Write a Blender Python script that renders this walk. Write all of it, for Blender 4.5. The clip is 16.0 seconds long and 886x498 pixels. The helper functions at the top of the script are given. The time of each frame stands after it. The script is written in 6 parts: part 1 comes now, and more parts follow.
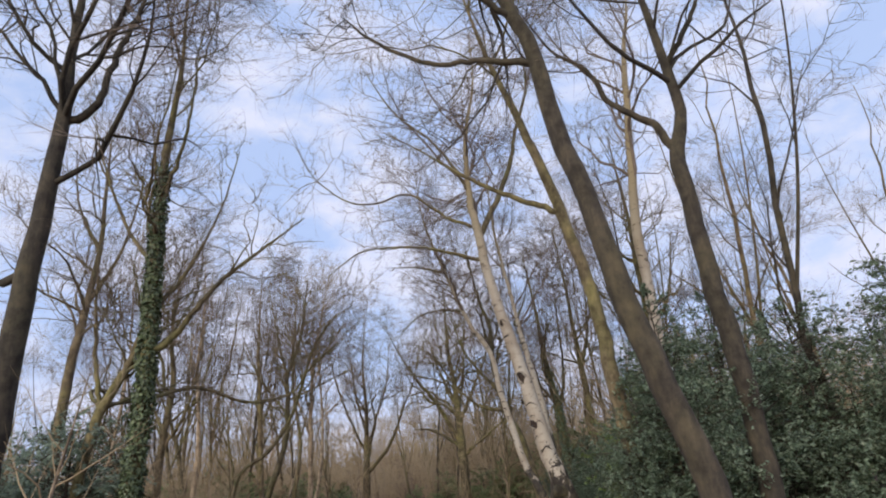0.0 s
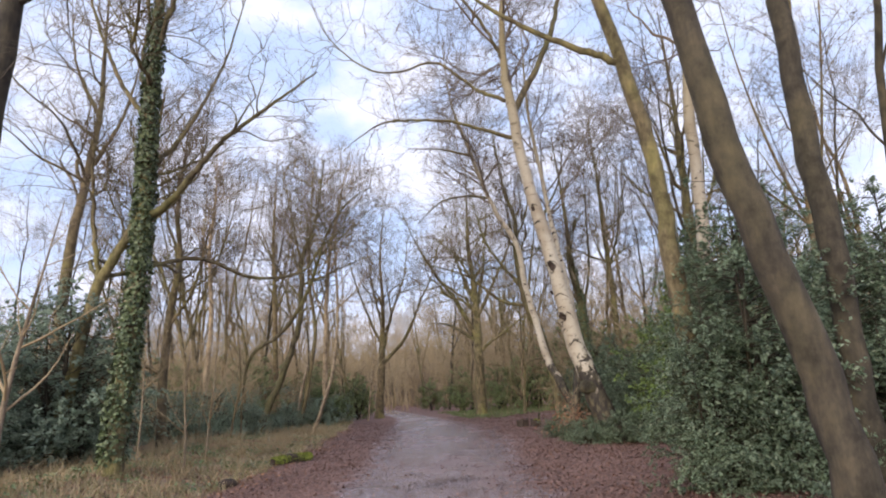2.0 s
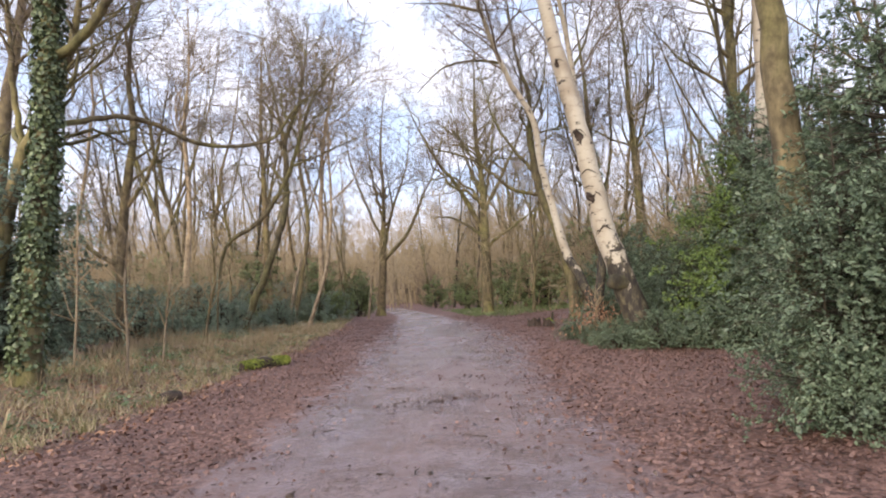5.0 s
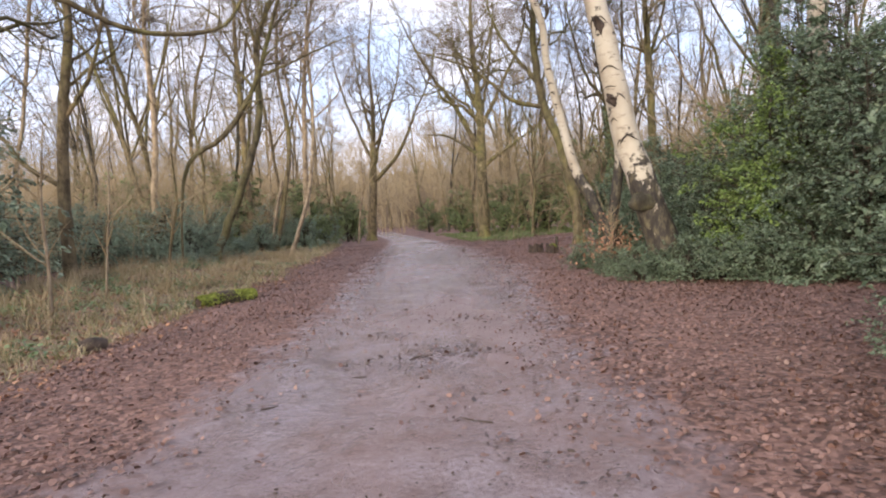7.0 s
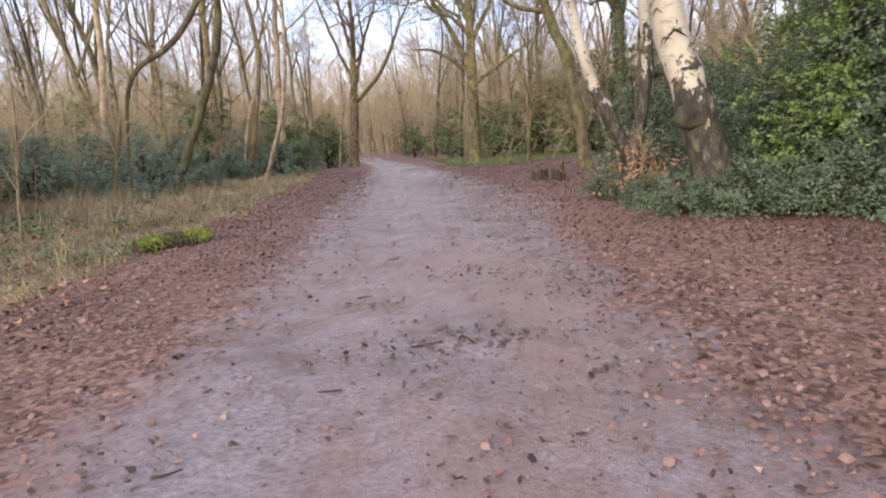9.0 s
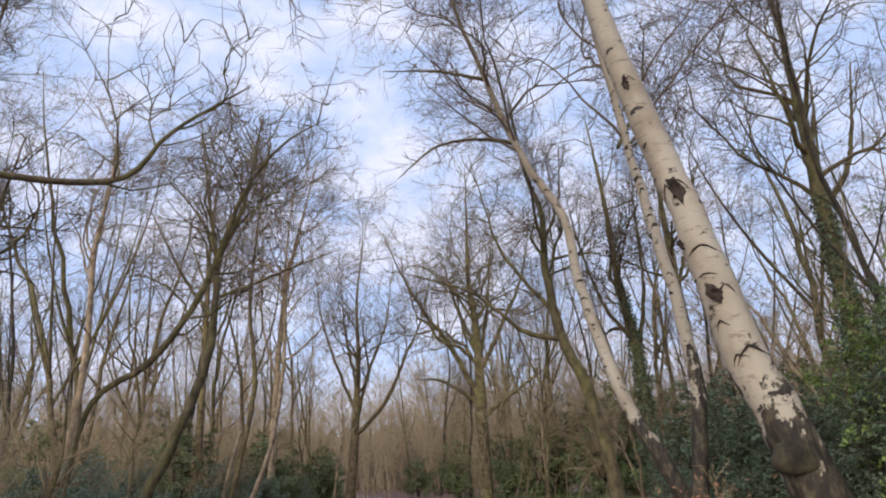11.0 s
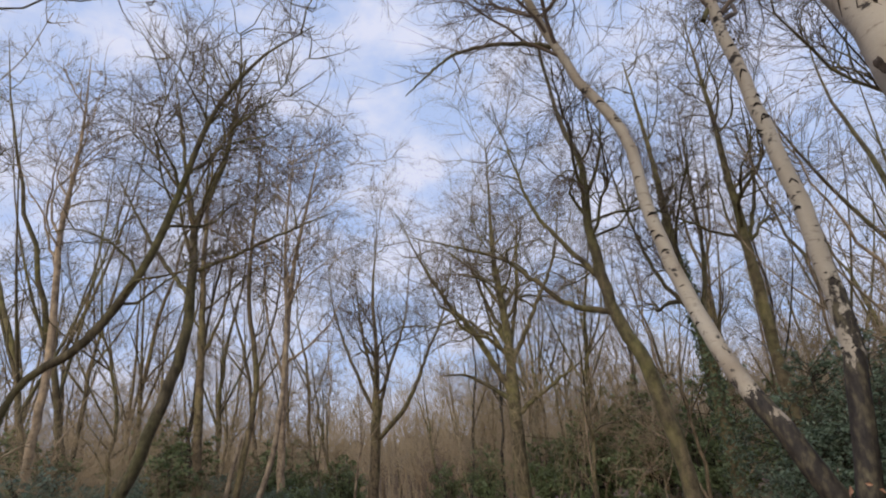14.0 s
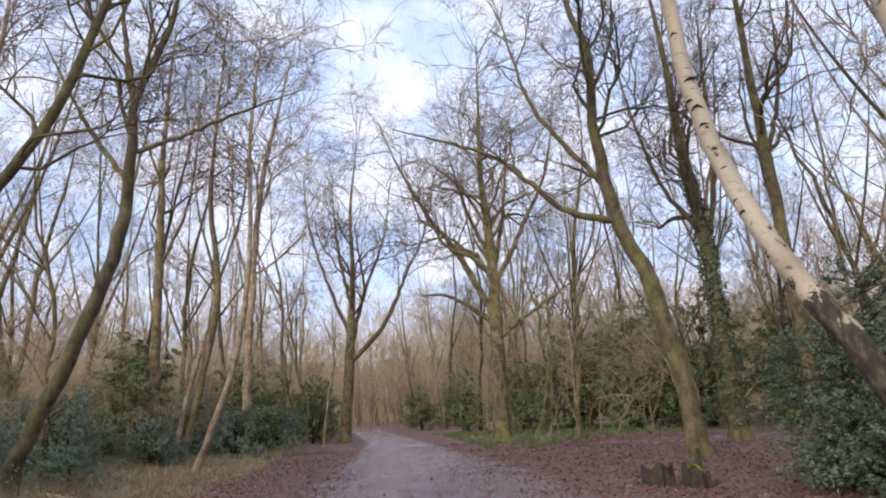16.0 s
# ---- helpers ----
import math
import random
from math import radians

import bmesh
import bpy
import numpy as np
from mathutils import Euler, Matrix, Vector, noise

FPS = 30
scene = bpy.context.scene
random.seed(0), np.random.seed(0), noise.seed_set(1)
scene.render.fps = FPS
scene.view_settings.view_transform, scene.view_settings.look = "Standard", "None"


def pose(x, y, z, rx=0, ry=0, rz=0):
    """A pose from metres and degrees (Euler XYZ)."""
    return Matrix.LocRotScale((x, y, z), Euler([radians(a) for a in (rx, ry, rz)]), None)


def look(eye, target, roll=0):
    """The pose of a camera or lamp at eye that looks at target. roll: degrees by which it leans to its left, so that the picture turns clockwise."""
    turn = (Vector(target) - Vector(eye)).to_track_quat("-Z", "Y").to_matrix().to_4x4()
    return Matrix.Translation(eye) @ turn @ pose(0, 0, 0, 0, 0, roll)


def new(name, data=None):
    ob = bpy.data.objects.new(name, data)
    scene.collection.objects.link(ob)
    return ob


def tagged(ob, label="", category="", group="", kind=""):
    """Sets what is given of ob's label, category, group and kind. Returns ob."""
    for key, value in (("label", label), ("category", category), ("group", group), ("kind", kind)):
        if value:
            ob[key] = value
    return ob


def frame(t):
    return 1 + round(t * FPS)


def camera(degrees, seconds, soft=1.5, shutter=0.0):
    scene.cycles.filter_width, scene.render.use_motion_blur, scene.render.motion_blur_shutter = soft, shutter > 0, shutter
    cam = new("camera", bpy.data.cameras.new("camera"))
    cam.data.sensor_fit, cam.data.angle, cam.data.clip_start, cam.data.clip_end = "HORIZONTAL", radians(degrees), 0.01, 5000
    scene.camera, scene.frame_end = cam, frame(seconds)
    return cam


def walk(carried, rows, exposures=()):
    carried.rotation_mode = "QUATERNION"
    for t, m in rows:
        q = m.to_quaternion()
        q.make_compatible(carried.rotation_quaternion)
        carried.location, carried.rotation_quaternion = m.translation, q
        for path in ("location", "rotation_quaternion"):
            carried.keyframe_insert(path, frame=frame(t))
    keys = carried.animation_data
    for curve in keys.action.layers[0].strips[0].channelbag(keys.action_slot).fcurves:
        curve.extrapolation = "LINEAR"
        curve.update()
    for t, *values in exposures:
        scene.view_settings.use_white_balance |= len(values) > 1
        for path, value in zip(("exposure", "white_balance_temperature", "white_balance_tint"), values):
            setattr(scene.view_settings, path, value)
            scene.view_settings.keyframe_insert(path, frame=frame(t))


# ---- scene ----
cam = camera(68.1, 16.0, soft=2.0)
METRES, EYE, TILT, LEAN, TURN = 19.0, 1.5, 0.0, 0.0, 0.0
ROWS = [
    (0.0, 0.0, 0.0, 0.0, 2.45, 20.83, 6.45),
    (0.5, -0.0029, 0.0275, -0.0059, 3.19, 18.36, 6.13),
    (1.0, -0.0094, 0.0546, -0.0067, 3.28, 15.77, 5.27),
    (1.5, -0.0125, 0.082, -0.0061, 3.27, 13.79, 4.61),
    (2.0, -0.0166, 0.1106, -0.0069, 3.37, 12.49, 3.74),
    (2.5, -0.0181, 0.1398, -0.0068, 3.17, 11.56, 3.41),
    (3.0, -0.0185, 0.1717, -0.0075, 3.24, 10.0, 3.13),
    (3.5, -0.0203, 0.2018, -0.0085, 3.25, 8.09, 3.42),
    (4.0, -0.0187, 0.2318, -0.0094, 3.57, 6.22, 3.51),
    (6.5, -0.0251, 0.3873, -0.012, 3.92, -0.06, 3.45),
    (7.0, -0.0257, 0.4194, -0.0125, 3.43, -2.84, 3.52),
    (7.5, -0.0285, 0.4518, -0.0146, 3.6, -6.78, 3.58),
    (8.0, -0.0349, 0.484, -0.0154, 3.12, -9.04, 3.89),
    (8.5, -0.0391, 0.5172, -0.0156, 2.63, -9.41, 4.02),
    (9.0, -0.0448, 0.5492, -0.0151, 2.02, -9.43, 3.87),
    (9.5, -0.0448, 0.5782, -0.012, 1.71, -7.08, 3.18),
    (10.0, -0.0491, 0.6099, -0.008, 1.94, 3.26, 2.6),
    (10.2, -0.05, 0.6245, -0.008, 1.7, 10.1, 2.5),
    (10.8, -0.0535, 0.665, -0.008, 2.2, 18.2, 3.0),
    (11.5, -0.0565, 0.713, -0.008, 3.1, 20.3, 4.2),
    (12.3, -0.0603, 0.7683, -0.008, 3.9, 19.9, 4.7),
    (12.5, -0.0613, 0.7818, -0.0081, 3.99, 19.84, 4.72),
    (13.0, -0.0632, 0.8139, -0.0086, 4.4, 19.9, 4.42),
    (13.5, -0.0681, 0.8443, -0.0094, 4.54, 19.98, 4.51),
    (14.0, -0.0703, 0.8757, -0.011, 4.78, 19.95, 4.8),
    (14.5, -0.0748, 0.9035, -0.0128, 4.64, 19.12, 4.64),
    (15.0, -0.0748, 0.9335, -0.0153, 4.22, 15.65, 4.22),
    (15.5, -0.0777, 0.9614, -0.017, 3.61, 14.03, 3.45),
    (16.0, -0.0802, 0.9931, -0.0171, 2.68, 13.84, 3.37),
]
EXPOSURES = [(0.0, -0.08, 6550, 10), (0.5, -0.04, 6650, 10), (1.0, 0.2, 6800, 10), (1.5, 0.32, 6800, 10), (2.5, 0.4, 6800, 10), (3.0, 0.46, 6800, 10), (4.0, 0.66, 6900, 10), (6.5, 0.83, 7050, 10), (7.0, 0.86, 7050, 10),
             (8.0, 0.94, 6950, 10), (9.0, 0.99, 6900, 10), (9.5, 0.9, 6900, 10), (10.0, 0.55, 6700, 10), (10.6, 0.25, 6650, 10), (12.0, -0.2, 6600, 10), (14.0, -0.2, 6600, 10),
             (14.5, -0.12, 6650, 10), (15.0, 0.13, 6800, 10), (15.5, 0.45, 6750, 9), (16.0, 0.42, 6750, 9)]
walk(cam, [(t, pose(0, 0, EYE, TILT, LEAN, TURN) @ pose(METRES * x, METRES * y, METRES * z, 90 + pitch, roll, yaw)) for t, x, y, z, yaw, pitch, roll in ROWS], EXPOSURES)

# ---- world and sun: a bright winter sky with broken cloud ----
SUN_EL, SUN_ROT = 23.0, 205.0
world = bpy.data.worlds.new("world")
scene.world = world
world.use_nodes = True
wt = world.node_tree
wt.nodes.clear()
wl = wt.links.new
w_out = wt.nodes.new("ShaderNodeOutputWorld")
w_bg = wt.nodes.new("ShaderNodeBackground")
w_sky = wt.nodes.new("ShaderNodeTexSky")
w_sky.sky_type = "NISHITA"
w_sky.sun_disc = False
w_sky.sun_elevation, w_sky.sun_rotation = radians(SUN_EL), radians(SUN_ROT)
w_co = wt.nodes.new("ShaderNodeTexCoord")
w_map = wt.nodes.new("ShaderNodeMapping")
w_map.inputs["Scale"].default_value = (1.6, 1.6, 3.0)
w_no = wt.nodes.new("ShaderNodeTexNoise")
w_no.inputs["Scale"].default_value, w_no.inputs["Detail"].default_value, w_no.inputs["Roughness"].default_value = 4.2, 7, 0.58
w_ramp = wt.nodes.new("ShaderNodeValToRGB")
w_ramp.color_ramp.elements[0].position, w_ramp.color_ramp.elements[1].position = 0.40, 0.62
w_ramp.color_ramp.elements[0].color, w_ramp.color_ramp.elements[1].color = (0.08, 0.08, 0.08, 1), (0.97, 0.97, 0.97, 1)
w_mix = wt.nodes.new("ShaderNodeMixRGB")
w_mix.inputs["Color2"].default_value = (8.3, 8.7, 10.8, 1)
w_bg.inputs["Strength"].default_value = 0.1
wl(w_co.outputs["Generated"], w_map.inputs["Vector"])
wl(w_map.outputs["Vector"], w_no.inputs["Vector"])
wl(w_no.outputs["Fac"], w_ramp.inputs["Fac"])
wl(w_ramp.outputs["Color"], w_mix.inputs["Fac"])
w_blue = wt.nodes.new("ShaderNodeMixRGB")
w_blue.inputs["Fac"].default_value, w_blue.inputs["Color2"].default_value = 0.75, (6.0, 7.8, 12.2, 1)
wl(w_sky.outputs["Color"], w_blue.inputs["Color1"])
wl(w_blue.outputs["Color"], w_mix.inputs["Color1"])
wl(w_mix.outputs["Color"], w_bg.inputs["Color"])
wl(w_bg.outputs["Background"], w_out.inputs["Surface"])

sun_data = bpy.data.lights.new("sun", "SUN")
sun_data.energy, sun_data.angle, sun_data.color = 2.7, radians(45), (1.0, 0.93, 0.82)
sun = new("sun", sun_data)
_a, _e = radians(SUN_ROT), radians(SUN_EL)
sun.matrix_world = look((60 * math.sin(_a) * math.cos(_e), 60 * math.cos(_a) * math.cos(_e), 60 * math.sin(_e)), (0, 0, 0))


# ---- materials ----
def material(name):
    m = bpy.data.materials.new(name)
    m.use_nodes = True
    n = m.node_tree.nodes
    return m, n, m.node_tree.links.new, n["Principled BSDF"]


def noise_node(n, link, scale, stretch=(1, 1, 1), detail=5, rough=0.6, coord="Object"):
    co, mp, no = n.new("ShaderNodeTexCoord"), n.new("ShaderNodeMapping"), n.new("ShaderNodeTexNoise")
    mp.inputs["Scale"].default_value = stretch
    no.inputs["Scale"].default_value, no.inputs["Detail"].default_value, no.inputs["Roughness"].default_value = scale, detail, rough
    link(co.outputs[coord], mp.inputs["Vector"])
    link(mp.outputs["Vector"], no.inputs["Vector"])
    return no


def ramp(n, link, source, stops):
    r = n.new("ShaderNodeValToRGB")
    e = r.color_ramp.elements
    while len(e) < len(stops):
        e.new(0.5)
    for el, (p, c) in zip(e, stops):
        el.position, el.color = p, (*c, 1)
    link(source, r.inputs["Fac"])
    return r


def mix(n, link, fac, a, b, blend="MIX"):
    x = n.new("ShaderNodeMixRGB")
    x.blend_type = blend
    for sock, v in ((x.inputs["Fac"], fac), (x.inputs["Color1"], a), (x.inputs["Color2"], b)):
        if isinstance(v, (int, float)):
            sock.default_value = v
        elif isinstance(v, tuple):
            sock.default_value = (*v, 1)
        else:
            link(v, sock)
    return x.outputs["Color"]


def bump(n, link, p, height, strength, distance):
    b = n.new("ShaderNodeBump")
    b.inputs["Strength"].default_value, b.inputs["Distance"].default_value = strength, distance
    link(height, b.inputs["Height"])
    link(b.outputs["Normal"], p.inputs["Normal"])


def bark(name, dark, light, moss, moss_amount, groove=9):
    m, n, link, p = material(name)
    fine = noise_node(n, link, groove, (1, 1, 0.22), 8, 0.7)
    broad = noise_node(n, link, 0.9, (1, 1, 0.5), 4)
    base = ramp(n, link, fine.outputs["Fac"], [(0.3, dark), (0.7, light)])
    patch = ramp(n, link, broad.outputs["Fac"], [(0.62 - moss_amount, (0, 0, 0)), (0.82 - moss_amount, (0.85, 0.85, 0.85))])
    rnd = n.new("ShaderNodeObjectInfo")
    tone = ramp(n, link, rnd.outputs["Random"], [(0, (0.8, 0.8, 0.8)), (1, (1.15, 1.1, 1.05))])
    c = mix(n, link, patch.outputs["Color"], base.outputs["Color"], moss)
    blot = noise_node(n, link, 3.6, (1, 1, 0.8), 6, 0.65)
    blots = ramp(n, link, blot.outputs["Fac"], [(0.36, (0.45, 0.43, 0.4)), (0.5, (0.95, 0.95, 0.95)), (0.66, (1.45, 1.42, 1.32))])
    c = mix(n, link, 1.0, c, blots.outputs["Color"], "MULTIPLY")
    link(mix(n, link, 1.0, c, tone.outputs["Color"], "MULTIPLY"), p.inputs["Base Color"])
    p.inputs["Roughness"].default_value = 0.9
    bump(n, link, p, fine.outputs["Fac"], 0.8, 0.03)
    return m


BARK_BROWN = bark("bark_brown", (0.08, 0.06, 0.036), (0.27, 0.205, 0.12), (0.19, 0.17, 0.065), 0.15)
BARK_GREEN = bark("bark_green", (0.075, 0.06, 0.034), (0.22, 0.175, 0.1), (0.18, 0.165, 0.06), 0.18)
BARK_DARK = bark("bark_dark", (0.028, 0.023, 0.017), (0.088, 0.072, 0.05), (0.08, 0.068, 0.038), 0.15)
MOSSY_WOOD = bark("mossy_wood", (0.03, 0.025, 0.017), (0.11, 0.09, 0.05), (0.13, 0.14, 0.045), 0.17)
BARK_PALE = bark("bark_pale", (0.2, 0.15, 0.1), (0.46, 0.36, 0.25), (0.2, 0.19, 0.1), 0.02)


def birch_bark(name, wild, foot_up):
    m, n, link, p = material(name)
    co = n.new("ShaderNodeTexCoord")
    sep = n.new("ShaderNodeSeparateXYZ")
    link(co.outputs["Object"], sep.inputs["Vector"])
    tint = noise_node(n, link, 1.3, (1, 1, 0.6), 5)
    white = ramp(n, link, tint.outputs["Fac"], [(0.3, (0.31, 0.245, 0.175)), (0.5, (0.45, 0.38, 0.29)), (0.62, (0.48, 0.415, 0.325)), (0.75, (0.37, 0.31, 0.225))])
    dash = noise_node(n, link, 3.4, (1, 1, 4.2), 7, 0.68)
    dashes = ramp(n, link, dash.outputs["Fac"], [(0.57, (0, 0, 0)), (0.66, (0.7, 0.7, 0.7))])
    c = mix(n, link, dashes.outputs["Color"], white.outputs["Color"], (0.13, 0.09, 0.065))
    scar = noise_node(n, link, 2.4, (1.3, 1.3, 2.2), 6, 0.65)
    scars = ramp(n, link, scar.outputs["Fac"], [(0.6, (0, 0, 0)), (0.64, (1, 1, 1))])
    c = mix(n, link, scars.outputs["Color"], c, (0.035, 0.026, 0.02))
    # the furrowed dark bark of an old birch's foot
    jag = noise_node(n, link, 3.0, (1, 1, 0.55), 6, 0.7)
    sub = n.new("ShaderNodeMath")
    sub.operation = "MULTIPLY_ADD"
    sub.inputs[1].default_value = wild
    link(jag.outputs["Fac"], sub.inputs[0])
    neg = n.new("ShaderNodeMath")
    neg.operation = "MULTIPLY_ADD"
    neg.inputs[1].default_value, neg.inputs[2].default_value = -1.0, foot_up - wild * 0.5 + 0.5
    link(sep.outputs["Z"], neg.inputs[0])
    link(neg.outputs["Value"], sub.inputs[2])
    foot = ramp(n, link, sub.outputs["Value"], [(0.45, (0, 0, 0)), (0.62, (1, 1, 1))])
    rough = noise_node(n, link, 11, (1, 1, 0.4), 6)
    footc = ramp(n, link, rough.outputs["Fac"], [(0.32, (0.012, 0.009, 0.007)), (0.5, (0.045, 0.034, 0.024)), (0.68, (0.14, 0.115, 0.065))])
    c = mix(n, link, foot.outputs["Color"], c, footc.outputs["Color"])
    # upper stem turns olive brown
    up = n.new("ShaderNodeMapRange")
    up.inputs["From Min"].default_value, up.inputs["From Max"].default_value = 8.0, 12.0
    link(sep.outputs["Z"], up.inputs["Value"])
    c = mix(n, link, up.outputs["Result"], c, mix(n, link, dashes.outputs["Color"], (0.3, 0.235, 0.13), (0.1, 0.075, 0.05)))
    link(c, p.inputs["Base Color"])
    p.inputs["Roughness"].default_value = 0.75
    bump(n, link, p, scar.outputs["Fac"], 0.5, 0.03)
    return m


BIRCH = birch_bark("birch_bark", 7.0, 1.85)
BIRCH_DARK_FOOT = birch_bark("dark_footed_birch_bark", 5.5, 2.5)
BIRCH_BLACK_FOOT = birch_bark("black_footed_birch_bark", 4.5, 3.1)


def plain(name, a, b, scale=6.0, rough=0.85, strength=0.4, stretch=(1, 1, 1)):
    m, n, link, p = material(name)
    no = noise_node(n, link, scale, stretch, 6)
    link(ramp(n, link, no.outputs["Fac"], [(0.32, a), (0.68, b)]).outputs["Color"], p.inputs["Base Color"])
    p.inputs["Roughness"].default_value = rough
    bump(n, link, p, no.outputs["Fac"], strength, 0.02)
    return m


TWIG = plain("twig_bark", (0.095, 0.068, 0.05), (0.235, 0.175, 0.125), 1.5)
TWIG_TAN = plain("tan_twig_bark", (0.27, 0.195, 0.11), (0.44, 0.335, 0.2), 0.6)
HEARTWOOD = plain("sawn_wood", (0.25, 0.17, 0.1), (0.5, 0.38, 0.25), 5, 0.8, 0.4, (1, 1, 4))
ROTTEN = plain("rotten_wood", (0.02, 0.014, 0.01), (0.09, 0.06, 0.045), 7, 0.9, 0.8)
MOSS = plain("moss", (0.12, 0.15, 0.03), (0.36, 0.39, 0.08), 14, 0.95, 1.0)
FAR_WOOD = plain("far_wood", (0.09, 0.07, 0.05), (0.36, 0.29, 0.21), 0.7, 0.95, 0.2, (1, 1, 0.45))
HOLLOW = plain("knot_hole", (0.008, 0.006, 0.005), (0.05, 0.035, 0.025), 9, 0.95)


def leaf_material(name, stops, rough, glow=0.0):
    m, n, link, p = material(name)
    g = n.new("ShaderNodeNewGeometry")
    r = ramp(n, link, g.outputs["Random Per Island"], stops)
    broad = noise_node(n, link, 0.7, detail=3)
    tone = ramp(n, link, broad.outputs["Fac"], [(0.3, (0.72, 0.72, 0.72)), (0.7, (1.25, 1.25, 1.2))])
    vein = noise_node(n, link, 45, detail=3)
    mottle = ramp(n, link, vein.outputs["Fac"], [(0.3, (0.7, 0.68, 0.66)), (0.7, (1.2, 1.2, 1.2))])
    c = mix(n, link, 1.0, r.outputs["Color"], tone.outputs["Color"], "MULTIPLY")
    link(mix(n, link, 1.0, c, mottle.outputs["Color"], "MULTIPLY"), p.inputs["Base Color"])
    p.inputs["Roughness"].default_value = rough
    if glow:
        # thin leaves pass some light on
        tl, ms = n.new("ShaderNodeBsdfTranslucent"), n.new("ShaderNodeMixShader")
        ms.inputs["Fac"].default_value = glow
        link(p.inputs["Base Color"].links[0].from_socket, tl.inputs["Color"])
        link(p.outputs["BSDF"], ms.inputs[1])
        link(tl.outputs["BSDF"], ms.inputs[2])
        link(ms.outputs["Shader"], n["Material Output"].inputs["Surface"])
    return m


HOLLY = leaf_material("holly_leaf", [(0, (0.09, 0.13, 0.08)), (0.4, (0.175, 0.235, 0.15)), (0.8, (0.24, 0.31, 0.2)), (1, (0.34, 0.39, 0.28))], 0.55, 0.4)
LAUREL = leaf_material("fresh_leaf", [(0, (0.11, 0.17, 0.04)), (0.5, (0.2, 0.29, 0.075)), (1, (0.32, 0.42, 0.13))], 0.55, 0.35)
RHODO = leaf_material("rhododendron_leaf", [(0, (0.14, 0.19, 0.14)), (0.5, (0.27, 0.345, 0.255)), (1, (0.4, 0.48, 0.37))], 0.4, 0.5)
IVY = leaf_material("ivy_leaf", [(0, (0.045, 0.065, 0.03)), (0.6, (0.095, 0.13, 0.055)), (1, (0.2, 0.24, 0.12))], 0.5)
LITTER = leaf_material("fallen_leaf", [(0, (0.055, 0.028, 0.021)), (0.3, (0.13, 0.065, 0.05)), (0.7, (0.21, 0.116, 0.092)), (1, (0.23, 0.132, 0.106))], 0.5)
SODDEN_LEAF = leaf_material("sodden_leaf", [(0, (0.03, 0.016, 0.013)), (0.6, (0.075, 0.04, 0.033)), (1, (0.16, 0.085, 0.07))], 0.35)
BROWN_LEAF = leaf_material("withered_leaf", [(0, (0.2, 0.09, 0.05)), (1, (0.46, 0.25, 0.15))], 0.7)
GRASS = leaf_material("grass_blade", [(0, (0.18, 0.19, 0.085)), (0.35, (0.34, 0.3, 0.15)), (0.75, (0.48, 0.385, 0.24)), (1, (0.62, 0.5, 0.36))], 0.7, 0.25)
YEW = leaf_material("soft_evergreen_leaf", [(0, (0.11, 0.145, 0.06)), (0.5, (0.2, 0.25, 0.105)), (1, (0.31, 0.36, 0.17))], 0.6, 0.35)
HERB = leaf_material("herb_leaf", [(0, (0.09, 0.14, 0.06)), (1, (0.2, 0.27, 0.12))], 0.5)


